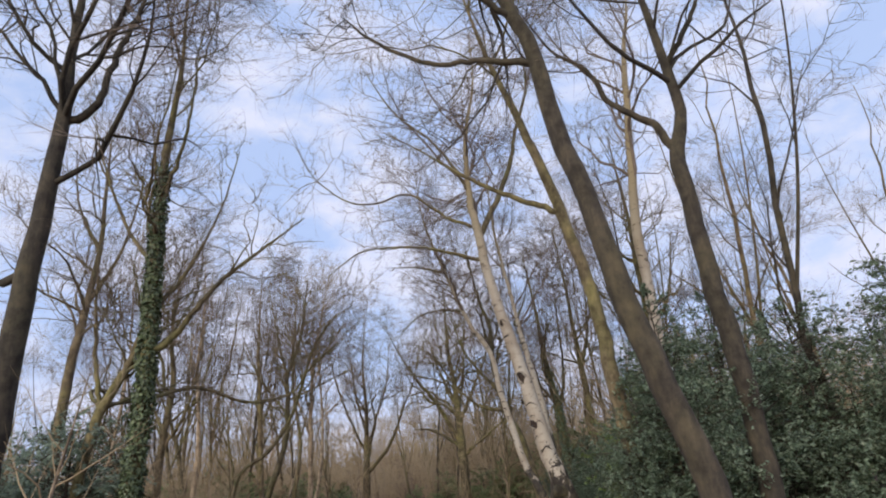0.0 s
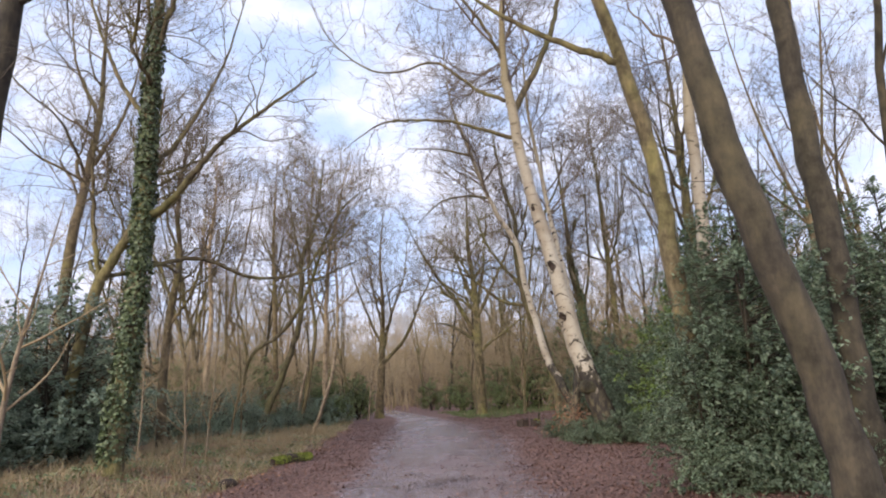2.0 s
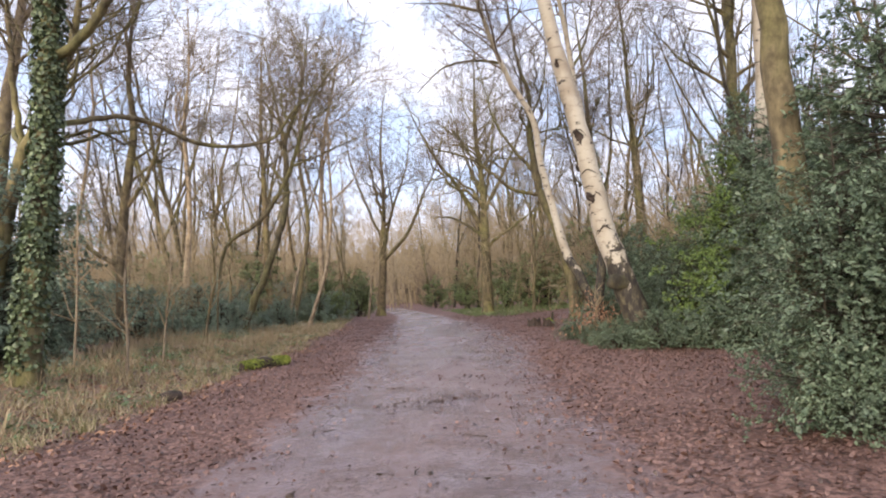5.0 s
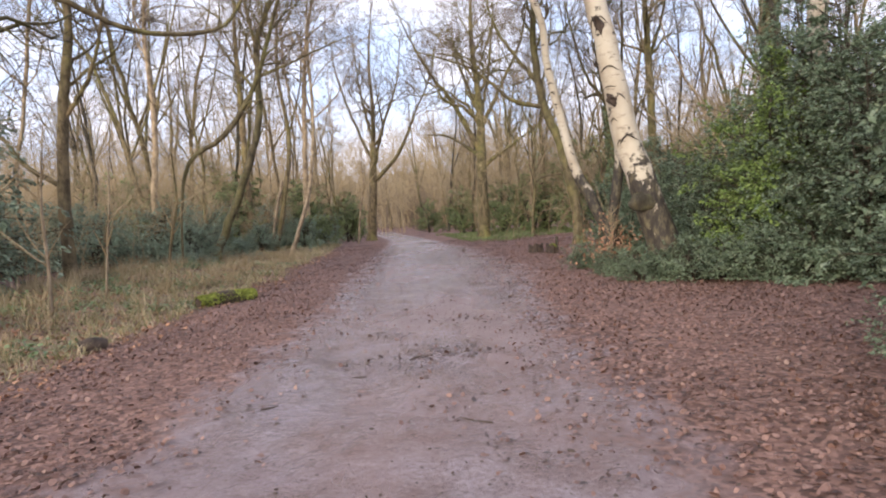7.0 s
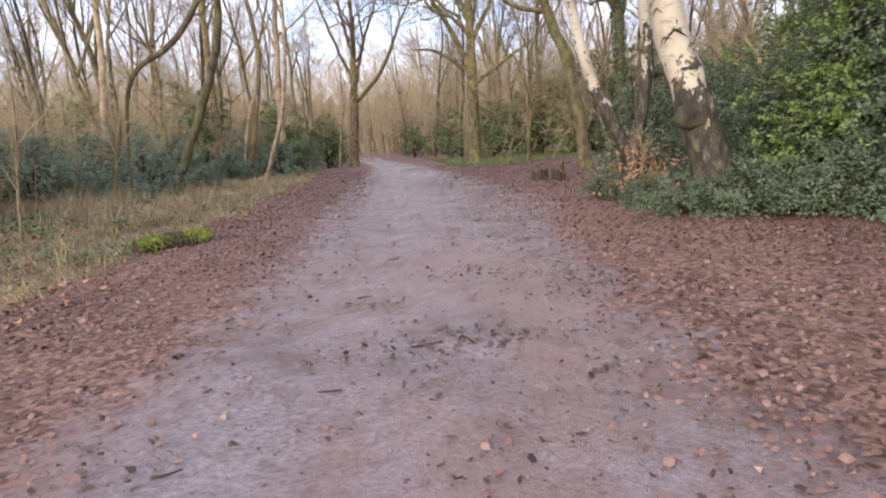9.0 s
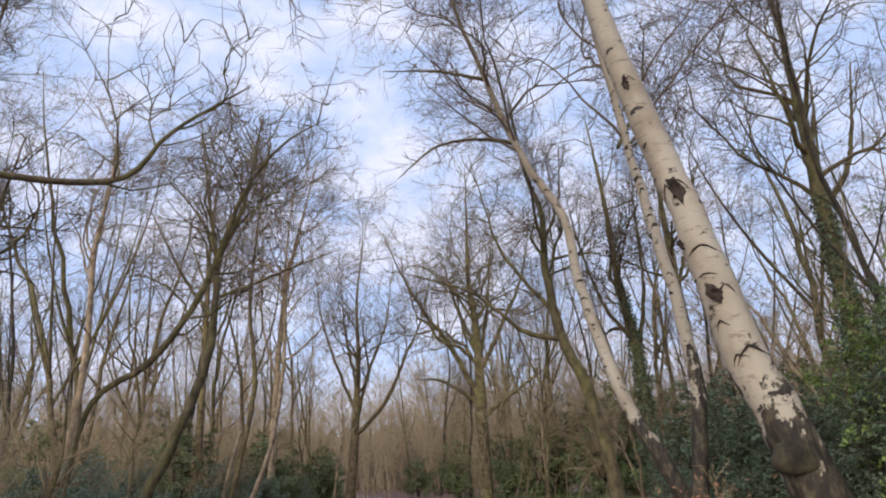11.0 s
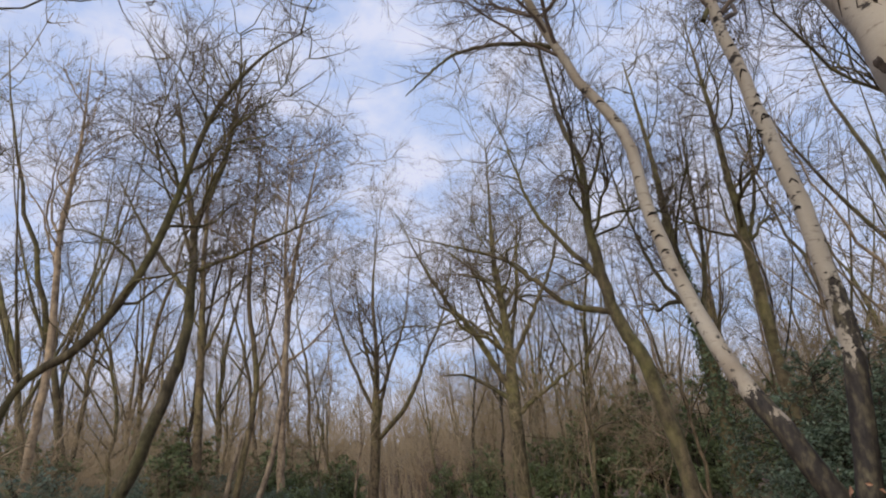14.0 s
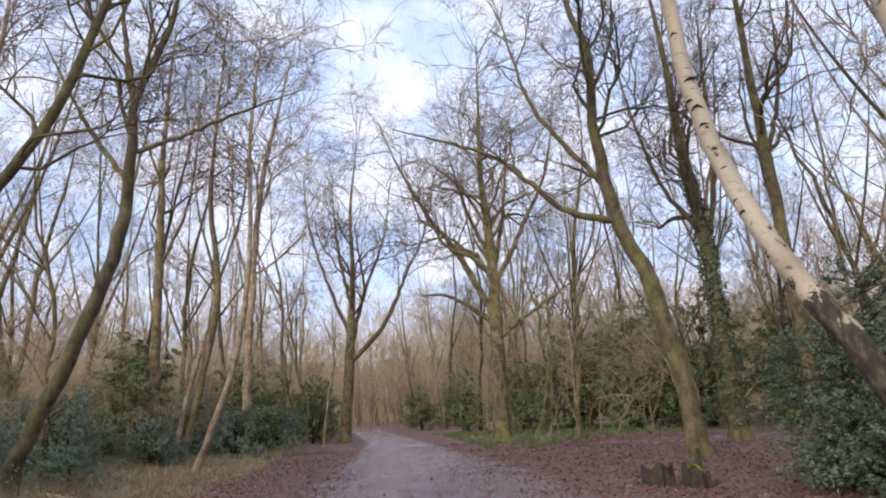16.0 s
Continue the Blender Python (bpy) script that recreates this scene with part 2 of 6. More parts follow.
def ground_material():
    m, n, link, p = material("woodland_floor")
    at = n.new("ShaderNodeAttribute")
    at.attribute_name = "cover"
    sep = n.new("ShaderNodeSeparateColor")
    link(at.outputs["Color"], sep.inputs["Color"])
    fine = noise_node(n, link, 22, detail=8, rough=0.7)
    mid = noise_node(n, link, 2.2, detail=6)
    big = noise_node(n, link, 0.5, (1, 0.35, 1), detail=4)
    crumb = n.new("ShaderNodeTexVoronoi")
    crumb.inputs["Scale"].default_value = 24
    co = n.new("ShaderNodeTexCoord")
    link(co.outputs["Object"], crumb.inputs["Vector"])
    litter = ramp(n, link, crumb.outputs["Color"], [(0.1, (0.06, 0.03, 0.022)), (0.5, (0.175, 0.09, 0.07)), (0.9, (0.31, 0.175, 0.135))])
    mud = ramp(n, link, fine.outputs["Fac"], [(0.25, (0.155, 0.118, 0.12)), (0.5, (0.265, 0.215, 0.226)), (0.8, (0.38, 0.325, 0.347))])
    stain = ramp(n, link, mid.outputs["Fac"], [(0.33, (0.64, 0.56, 0.52)), (0.5, (0.9, 0.87, 0.86)), (0.68, (1.05, 1.03, 1.06))])
    mudc = mix(n, link, 1.0, mud.outputs["Color"], stain.outputs["Color"], "MULTIPLY")
    red = ramp(n, link, big.outputs["Fac"], [(0.42, (0.55, 0.55, 0.55)), (0.58, (0, 0, 0))])
    mudc = mix(n, link, red.outputs["Color"], mudc, (0.235, 0.14, 0.118))
    grass = ramp(n, link, fine.outputs["Fac"], [(0.3, (0.15, 0.095, 0.06)), (0.55, (0.3, 0.2, 0.125)), (0.8, (0.44, 0.33, 0.21))])
    turf = ramp(n, link, mid.outputs["Fac"], [(0.44, (0, 0, 0)), (0.6, (0.8, 0.8, 0.8))])
    grassc = mix(n, link, turf.outputs["Color"], grass.outputs["Color"], (0.17, 0.185, 0.075))
    c = mix(n, link, sep.outputs["Green"], litter.outputs["Color"], grassc)
    edge = n.new("ShaderNodeMath")
    edge.operation = "ADD"
    link(sep.outputs["Red"], edge.inputs[0])
    wob = n.new("ShaderNodeMath")
    wob.operation = "MULTIPLY_ADD"
    wob.inputs[1].default_value, wob.inputs[2].default_value = 0.9, -0.45
    link(mid.outputs["Fac"], wob.inputs[0])
    link(wob.outputs["Value"], edge.inputs[1])
    onpath = ramp(n, link, edge.outputs["Value"], [(0.35, (0, 0, 0)), (0.65, (1, 1, 1))])
    c = mix(n, link, onpath.outputs["Color"], c, mudc)
    link(c, p.inputs["Base Color"])
    # wet films on the trodden strip
    wet = ramp(n, link, big.outputs["Fac"], [(0.36, (0.4, 0.4, 0.4)), (0.54, (0.12, 0.12, 0.12))])
    rough = mix(n, link, onpath.outputs["Color"], (0.85, 0.85, 0.85), wet.outputs["Color"])
    link(rough, p.inputs["Roughness"])
    bump(n, link, p, fine.outputs["Fac"], 0.6, 0.045)
    return m


GROUND = ground_material()


# ---- mesh helpers ----
def mesh_from(name, v, f, mats, smooth=True, midx=None):
    """One mesh from vertex and face arrays; f is an (n, 3) or (n, 4) array."""
    me = bpy.data.meshes.new(name)
    v, f = np.asarray(v, np.float32), np.asarray(f, np.int32)
    k = f.shape[1]
    me.vertices.add(len(v))
    me.vertices.foreach_set("co", v.ravel())
    me.loops.add(f.size)
    me.loops.foreach_set("vertex_index", f.ravel())
    me.polygons.add(len(f))
    me.polygons.foreach_set("loop_start", np.arange(len(f), dtype=np.int32) * k)
    me.polygons.foreach_set("use_smooth", np.full(len(f), smooth))
    for m in mats:
        me.materials.append(m)
    if midx is not None:
        me.polygons.foreach_set("material_index", np.asarray(midx, np.int32))
    me.update(calc_edges=True)
    me.validate()
    return me


def part_mesh(name, me, parent, label=""):
    ob = new(name, me)
    ob.parent = parent
    return tagged(ob, label) if label else ob


def part(name, bm, mat, parent, label="", smooth=True):
    me = bpy.data.meshes.new(name)
    bm.to_mesh(me)
    bm.free()
    me.materials.append(mat)
    me.polygons.foreach_set("use_smooth", np.full(len(me.polygons), smooth))
    return part_mesh(name, me, parent, label)


def unit(a):
    return a / np.maximum(np.linalg.norm(a, axis=-1, keepdims=True), 1e-9)


def tubes(pts, rad, sides, cap=False, lump=None):
    """Tapered tubes round polylines: pts (n, k, 3), rad (n, k)."""
    n, k, _ = pts.shape
    tan = unit(np.gradient(pts, axis=1))
    mean = unit(pts[:, -1] - pts[:, 0])
    ref = np.where(np.abs(mean[:, 2:3]) > 0.8, np.array([[1.0, 0, 0]]), np.array([[0, 0, 1.0]]))
    u = unit(np.cross(tan, ref[:, None, :]))
    w = np.cross(tan, u)
    a = np.arange(sides) * 2 * np.pi / sides
    r = rad[:, :, None]
    if lump is not None:
        r = r * lump
    ring = pts[:, :, None, :] + r[..., None] * (u[:, :, None, :] * np.cos(a)[:, None] + w[:, :, None, :] * np.sin(a)[:, None])
    i = np.arange(n)[:, None, None] * k * sides + np.arange(k - 1)[None, :, None] * sides
    s = np.arange(sides)[None, None, :]
    s2 = (s + 1) % sides
    f = np.stack([i + s, i + s2, i + sides + s2, i + sides + s], -1).reshape(-1, 4)
    return ring.reshape(-1, 3), f


def join(chunks):
    v, f, off = [], [], 0
    for a, b in chunks:
        v.append(a)
        f.append(b + off)
        off += len(a)
    return np.concatenate(v), np.concatenate(f)


def tri(vf):
    """The same faces as triangles."""
    v, f = vf
    return v, (np.concatenate([f[:, [0, 1, 2]], f[:, [0, 2, 3]]]) if f.shape[1] == 4 else f)


def spikes(start, end, r):
    """Fine twigs: three-sided points from start to end."""
    n = len(start)
    d = unit(end - start)
    u = unit(np.cross(d, np.where(np.abs(d[:, 2:3]) > 0.8, [[1.0, 0, 0]], [[0, 0, 1.0]])))
    w = np.cross(d, u)
    r = np.broadcast_to(np.asarray(r, float), (n,))[:, None]
    v = np.stack([start + u * r, start + (w * 0.87 - u * 0.5) * r, start + (-w * 0.87 - u * 0.5) * r, end], 1).reshape(-1, 3)
    i = np.arange(n)[:, None] * 4
    return v, np.concatenate([i + [0, 1, 3], i + [1, 2, 3], i + [2, 0, 3]], 1).reshape(-1, 3)


def spline(points, k):
    """Catmull-Rom through a few control points (any number of columns), k samples."""
    p = np.asarray(points, float)
    p = np.vstack([2 * p[0] - p[1], p, 2 * p[-1] - p[-2]])
    seg = np.linalg.norm(np.diff(p[1:-1, :3], axis=0), axis=1)
    d = np.concatenate([[0], np.cumsum(seg)])
    q = np.linspace(0, d[-1], k)
    j = np.clip(np.searchsorted(d, q, side="right") - 1, 0, len(seg) - 1)
    t = ((q - d[j]) / seg[j])[:, None]
    a, b, c, e = p[j], p[j + 1], p[j + 2], p[j + 3]
    return 0.5 * (2 * b + (c - a) * t + (2 * a - 5 * b + 4 * c - e) * t * t + (3 * b - a - 3 * c + e) * t ** 3)


def shoots(rng, start, way, length, r0, k, wiggle, lift, tip=0.15):
    """Crooked shoots from start points: polylines (n, k+1, 3) and radii."""
    n = len(start)
    pts = np.empty((n, k + 1, 3))
    pts[:, 0] = start
    d = unit(way)
    bend = rng.normal(0, wiggle * 0.5, (n, 3))
    for i in range(k):
        d = unit(d + rng.normal(0, wiggle, (n, 3)) + bend * 0.5 + np.array([0, 0, lift]))
        pts[:, i + 1] = pts[:, i] + d * (length / k)[:, None]
    rad = r0[:, None] * np.linspace(1, tip, k + 1)[None, :]
    return pts, rad


def offspring(rng, pts, rad, n, lo, hi, angle, ratio, k, wiggle, lift, thin=0.55, minr=0.004, maxlen=9.0, weights=None):
    """n shoots that leave a set of parent polylines."""
    m, kk, _ = pts.shape
    plen = np.linalg.norm(np.diff(pts, axis=1), axis=2).sum(1)
    pw = plen if weights is None else weights
    who = rng.choice(m, n, p=pw / pw.sum())
    s = rng.uniform(lo, hi, n) * (kk - 1)
    j = np.minimum(s.astype(int), kk - 2)
    t = (s - j)[:, None]
    start = pts[who, j] * (1 - t) + pts[who, j + 1] * t
    pr = rad[who, j] * (1 - t[:, 0]) + rad[who, j + 1] * t[:, 0]
    along = unit(pts[who, j + 1] - pts[who, j])
    side = unit(np.cross(along, rng.normal(0, 1, (n, 3))))
    ang = np.radians(rng.uniform(*angle, n))[:, None]
    way = along * np.cos(ang) + side * np.sin(ang)
    length = np.minimum(plen[who] * ratio * rng.uniform(0.55, 1.25, n) * (1.15 - 0.6 * s / (kk - 1)), maxlen)
    r0 = np.maximum(pr * thin * rng.uniform(0.7, 1.1, n), minr)
    return shoots(rng, start, way, length, r0, k, wiggle, lift)


def crown_meshes(rng, stems, n1, n2, n3, n4, base, lo=0.45, lift=0.1, spread=(28, 62), twig_r=0.0052, len1=0.32, droop=0.02, maxlen1=6.0, coarse=False, bold=1.0):
    """Branches and twigs growing out of stems, a list of (pts, rad) with one length; two (v, f) sets."""
    P, R = np.stack([s[0] for s in stems]), np.stack([s[1] for s in stems])
    b1 = offspring(rng, P, R, n1, lo, 0.98, spread, len1, 6 if coarse else 9, 0.18 if coarse else 0.26, lift, 0.5, 0.014 * bold, maxlen1)
    b2 = offspring(rng, *b1, n2, 0.2, 1.0, (25, 65), 0.58 if coarse else 0.62, 4 if coarse else 6, 0.2 if coarse else 0.3, lift * 0.8, 0.6, 0.0085 if coarse else 0.011 * min(bold, 1.4))
    b3 = offspring(rng, *b2, n3, 0.15, 1.0, (22, 62), 0.66, 2 if coarse else 3, 0.2 if coarse else 0.3, droop, 0.66, 0.006 if coarse else 0.0072)
    b4 = offspring(rng, *b3, int(n4 * (1.7 if coarse else 2.2)), 0.1, 1.0, (15, 58), 0.7, 1, 0.28, droop, 0.75, twig_r)
    br = join([tubes(*b1, 4), tubes(*b2, 3)])
    tw = join([tri(tubes(*b3, 3)), spikes(b4[0][:, 0], b4[0][:, 1], b4[1][:, 0] * 0.85)])
    return (br[0] - base, br[1]), (tw[0] - base, tw[1])


def floor_z(x, y):
    """Height of the ground: a path that dips a little, with a low bank to its west."""
    x, y = np.asarray(x, float), np.asarray(y, float)

    def step(v, a, b):
        q = np.clip((v - a) / (b - a), 0, 1)
        return q * q * (3 - 2 * q)
    z = -0.25 * step(y, 2, 13) + 0.1 * step(y, 18, 28)
    off = x - centre(y)
    z = z + 0.38 * step(-off, 4.8, 7.5) * (1 - 0.5 * step(y, 26, 36)) + 0.12 * step(off, 4.0, 8.0)
    z = z + 0.05 * np.sin(x * 0.9 + 1.3 * np.sin(y * 0.5)) * np.sin(y * 0.7) * step(np.abs(off), 2.0, 4.0)
    z = z + 0.018 * np.sin(x * 3.1 + y * 1.7) * np.sin(y * 2.3 - x)
    return z


def centre(y):
    """The path's middle line."""
    return np.interp(np.asarray(y, float), [-60, 0, 10, 16, 25, 35, 50, 65, 80, 110, 160], [-0.5, -0.6, -1.1, -1.35, -1.7, -2.85, -5.3, -8.4, -11.5, -25, -62])


def lumpy(rng, k, sides, amount):
    """Radius factors that make a stem uneven."""
    g = rng.normal(0, amount, (1, k, sides))
    for _ in range(2):
        g = (g + np.roll(g, 1, 2) + np.roll(g, -1, 2)) / 2.6
        g[:, 1:-1] = (g[:, 1:-1] + g[:, :-2] + g[:, 2:]) / 2.4
    return 1 + g


def stem_mesh(rng, pts, rad, base, mat, sides=16, flare=0.0, amount=0.06):
    k = len(pts)
    rad = rad.copy()
    lump = lumpy(rng, k, sides, amount)
    if flare:
        h = pts[:, 2] - pts[0, 2]
        a = np.arange(sides) * 2 * np.pi / sides
        root = 1 + 0.35 * np.sin(a * 4 + rng.uniform(0, 6))
        lump = lump * (1 + flare * np.exp(-h / 0.28)[None, :, None] * root[None, None, :])
    v, f = tubes(pts[None], rad[None], sides, lump=lump)
    # close the top
    top = np.arange((k - 1) * sides, k * sides)
    v = np.vstack([v, pts[-1:]])
    c = len(v) - 1
    caps = np.stack([top, np.roll(top, -1), np.full(sides, c), np.full(sides, c)], -1)
    me = mesh_from("stem", v - base, f, [mat])
    tri = mesh_from("cap", v - base, caps[:, :3], [mat])
    bm = bmesh.new()
    bm.from_mesh(me)
    bm.from_mesh(tri)
    bmesh.ops.remove_doubles(bm, verts=bm.verts, dist=0.0005)
    bm.to_mesh(me)
    bm.free()
    bpy.data.meshes.remove(tri)
    me.polygons.foreach_set("use_smooth", np.full(len(me.polygons), True))
    return me


def tree(name, label, y, trunk, limbs=(), bark_mat=BARK_BROWN, seed=1, counts=(14, 90, 420, 1100), lo=0.5, k=34, twig=TWIG,
         len1=0.36, lift=0.08, droop=0.02, flare=0.5, limb_mat=None, group="", top_up=0.0, spread=(28, 62), maxlen1=5.8):
    """A bare tree. trunk: (x, z, radius) rows in the plane y, a fourth number sets them back; limbs: lists of (x, dy, z, radius) rows."""
    rng = np.random.default_rng(seed)
    ctrl = [(row[0], y + (row[3] if len(row) > 3 else 0.0), row[1], row[2]) for row in trunk]
    # trees beside the path carry wide, crooked crowns
    near, wide = (1.1, 1.45) if y < 22 else (0.7 if y > 30 else 0.9, 1.15)
    counts = (int(counts[0] * 1.2 * wide), int(counts[1] * 1.3 * wide), int(counts[2] * 1.45 * near), int(counts[3] * 1.5 * near))
    if y < 22:
        len1, maxlen1 = len1 * 1.3, 7.5
    gz = float(floor_z(ctrl[0][0], ctrl[0][1]))
    if ctrl[0][2] > gz + 0.3:
        (x0, y0, z0, r0), (x1, y1, z1, r1) = ctrl[0], ctrl[1]
        q = min(1.0, (z0 - gz) / max(0.3, z1 - z0)) * 0.6
        ctrl.insert(0, (x0 - (x1 - x0) * q, y0, gz, r0 * 1.08))
    ctrl[0] = (ctrl[0][0], ctrl[0][1], gz - 0.12, ctrl[0][3])
    if top_up:
        (x0, y0, z0, r0), (x1, y1, z1, r1) = ctrl[-2], ctrl[-1]
        q = top_up / math.dist((x0, y0, z0), (x1, y1, z1))
        ctrl.append((x1 + (x1 - x0) * q * 0.7, y1 + rng.uniform(-1, 1), z1 + (z1 - z0) * q, 0.012))
    sp = spline(ctrl, k)
    root = np.array([ctrl[0][0], ctrl[0][1], gz])
    ob = new(name)
    ob.location = root
    tagged(ob, label, "tree", group)
    pts, rad = sp[:, :3].copy(), np.maximum(sp[:, 3], 0.008)
    pts[2:] += rng.normal(0, 0.12, (k - 2, 3)) * np.minimum(rad[2:, None], 0.12)
    part_mesh("trunk", stem_mesh(rng, pts, rad, root, bark_mat, 16, flare), ob)
    stems = [(pts, rad)]
    for rows in limbs:
        ls = spline([(x, y + dy, z, r) for x, dy, z, r in rows], k)
        lp, lr = ls[:, :3].copy(), np.maximum(ls[:, 3], 0.008)
        lp[1:] += rng.normal(0, 0.25, (k - 1, 3)) * np.minimum(lr[1:, None], 0.1)
        part_mesh("limb", stem_mesh(rng, lp, lr, root, limb_mat or bark_mat, 10), ob)
        stems.append((lp, lr))
    br, tw = crown_meshes(rng, stems, *counts, root, lo=lo, lift=lift, len1=len1, droop=droop, spread=spread, maxlen1=maxlen1, twig_r=0.0052 if y < 22 else 0.006, bold=1.0 if y < 22 else 1.4 if y < 30 else 1.9)
    tagged(part_mesh("crown", mesh_from("crown", *br, [TWIG if bark_mat in (BIRCH, BIRCH_DARK_FOOT, BIRCH_BLACK_FOOT) else bark_mat]), ob), kind="stuff")
    tagged(part_mesh("twig_spray", mesh_from("twig_spray", *tw, [twig]), ob), kind="stuff")
    return ob


def leaves(rng, centres, normals, size, long=1.9, fold=0.25, jitter=0.7):
    """Pointed leaves folded along the midrib: two triangles each."""
    n = len(centres)
    nn = unit(normals + rng.normal(0, jitter, (n, 3)))
    t = unit(np.cross(nn, rng.normal(0, 1, (n, 3))))
    b = np.cross(nn, t)
    s = (size * rng.uniform(0.65, 1.25, n))[:, None]
    v = np.stack([centres - t * s * long / 2, centres + b * s * 0.5 + nn * s * fold, centres + t * s * long / 2, centres - b * s * 0.5 + nn * s * fold], 1).reshape(-1, 3)
    i = np.arange(n)[:, None] * 4
    f = np.concatenate([i + [0, 1, 2], i + [0, 2, 3]], 1).reshape(-1, 3)
    return v, f


def broad_leaves(rng, centres, size, jitter=0.25, curl=0.16):
    """Fallen broad leaves, six-sided and slightly curled: four triangles each."""
    n = len(centres)
    nn = unit(np.tile([0, 0, 1.0], (n, 1)) + rng.normal(0, jitter, (n, 3)))
    t = unit(np.cross(nn, rng.normal(0, 1, (n, 3))))
    b = np.cross(nn, t)
    s = (size * rng.uniform(0.6, 1.35, n))[:, None]
    c = curl * rng.normal(0.6, 0.6, (n, 1))
    w = rng.uniform(0.36, 0.6, (n, 1))
    rim = [(-0.75, 0, 0.3), (-0.35, 1, 0.9), (0.3, 1, 1.0), (0.8, 0, 0.2), (0.3, -1, 1.0), (-0.35, -1, 0.8)]
    v = np.stack([centres + t * s * a * rng.uniform(0.65, 1.2, (n, 1)) + b * s * w * d * rng.uniform(0.55, 1.25, (n, 1)) + nn * s * c * e for a, d, e in rim], 1).reshape(-1, 3)
    i = np.arange(n)[:, None] * 6
    f = np.concatenate([i + [0, 1, 5], i + [1, 2, 5], i + [5, 2, 4], i + [2, 3, 4]], 1).reshape(-1, 3)
    return v, f


def spray_bush(seed, r, h, boughs, n, size, leaf_mat=HOLLY, stems=4, taper=1.3, droop=-0.05, long=1.9, face=0.45):
    """An evergreen bush round the origin: stems, drooping boughs in tiers, twigs, and leaves set along the twigs."""
    rng = np.random.default_rng(seed)
    P, R = [], []
    for i in range(stems):
        a, q = rng.uniform(0, 2 * np.pi), (0.0 if i == 0 else rng.uniform(0.15, 0.42) * r)
        tall = h * (1.0 if i == 0 else rng.uniform(0.55, 0.85))
        top = np.array([math.cos(a) * q, math.sin(a) * q])
        sp = spline([(0.05 * top[0], 0.05 * top[1], -0.05, 0.045), (*(top * 0.5 + rng.normal(0, 0.06, 2)), tall * 0.4, 0.032), (*(top * 0.9), tall * 0.75, 0.02), (*top, tall, 0.006)], 12)
        P.append(sp[:, :3])
        R.append(np.maximum(sp[:, 3], 0.004))
    P, R = np.stack(P), np.stack(R)
    who = np.where(rng.random(boughs) < 0.45, 0, rng.integers(0, stems, boughs))
    u = rng.beta(1.0, 1.15, boughs) * 0.96 + 0.03
    k = u * 11
    j = np.minimum(k.astype(int), 10)
    q = (k - j)[:, None]
    start = P[who, j] * (1 - q) + P[who, j + 1] * q
    az = rng.uniform(0, 2 * np.pi, boughs)
    up = np.clip(start[:, 2] / h, 0, 1)
    lobes = 1 + 0.22 * np.sin(az * 3 + seed) * np.sin(u * 9 + seed)
    reach = r * np.sqrt(np.clip(1 - up ** taper, 0.012, 1)) * rng.uniform(0.6, 1.12, boughs) * lobes
    way = np.stack([np.cos(az), np.sin(az), rng.uniform(-0.05, 0.5, boughs) + 0.5 * up ** 3], -1)
    b = shoots(rng, start, way, np.maximum(reach, 0.15), np.full(boughs, 0.012), 5, 0.1, droop, 0.3)
    b[0][:, :, 2] = np.maximum(b[0][:, :, 2], 0.05)
    w = np.linalg.norm(np.diff(b[0], axis=1), axis=2).sum(1)
    t = offspring(rng, *b, boughs * 8, 0.3, 1.0, (25, 62), 0.42, 2, 0.16, 0.01, 0.6, 0.0032, 0.5, w)
    m = len(t[0])
    pick = rng.integers(0, m, n)
    f = rng.uniform(0.1, 1.0, n)[:, None] * 2
    a = np.minimum(f.astype(int), 1)[:, 0]
    f = f - a[:, None]
    pos = t[0][pick, a] * (1 - f) + t[0][pick, a + 1] * f + rng.normal(0, 0.022, (n, 3))
    pos[:, 2] = np.maximum(pos[:, 2], 0.03 + rng.random(n) * 0.08)
    out = unit(pos * np.array([1, 1, 0.15]) / r) * face + np.array([0, 0, 0.75])
    lv = leaves(rng, pos, out, np.full(n, size), long, 0.22, 0.5)
    sv = join([tri(tubes(P, R, 5)), tri(tubes(*b, 3)), spikes(t[0][:, 0], t[0][:, -1], t[1][:, 0])])
    return mesh_from("foliage", *lv, [leaf_mat], smooth=False), mesh_from("branchwork", *sv, [BARK_DARK])


def bush(name, label, x, y, meshes, turn=0.0, scale=1.0, category="bush", group=""):
    ob = new(name)
    ob.matrix_basis = pose(x, y, float(floor_z(x, y)), 0, 0, turn)
    tagged(part_mesh("foliage", meshes[0], ob), kind="stuff")
    tagged(part_mesh("branchwork", meshes[1], ob), kind="stuff")
    sx = 1 + 0.07 * math.sin(x * 5.1 + y * 3.3)
    ob.scale = (scale * sx, scale / sx, scale * (1 + 0.08 * math.sin(x * 2.7 - y * 4.1)))
    return tagged(ob, label, category, group)


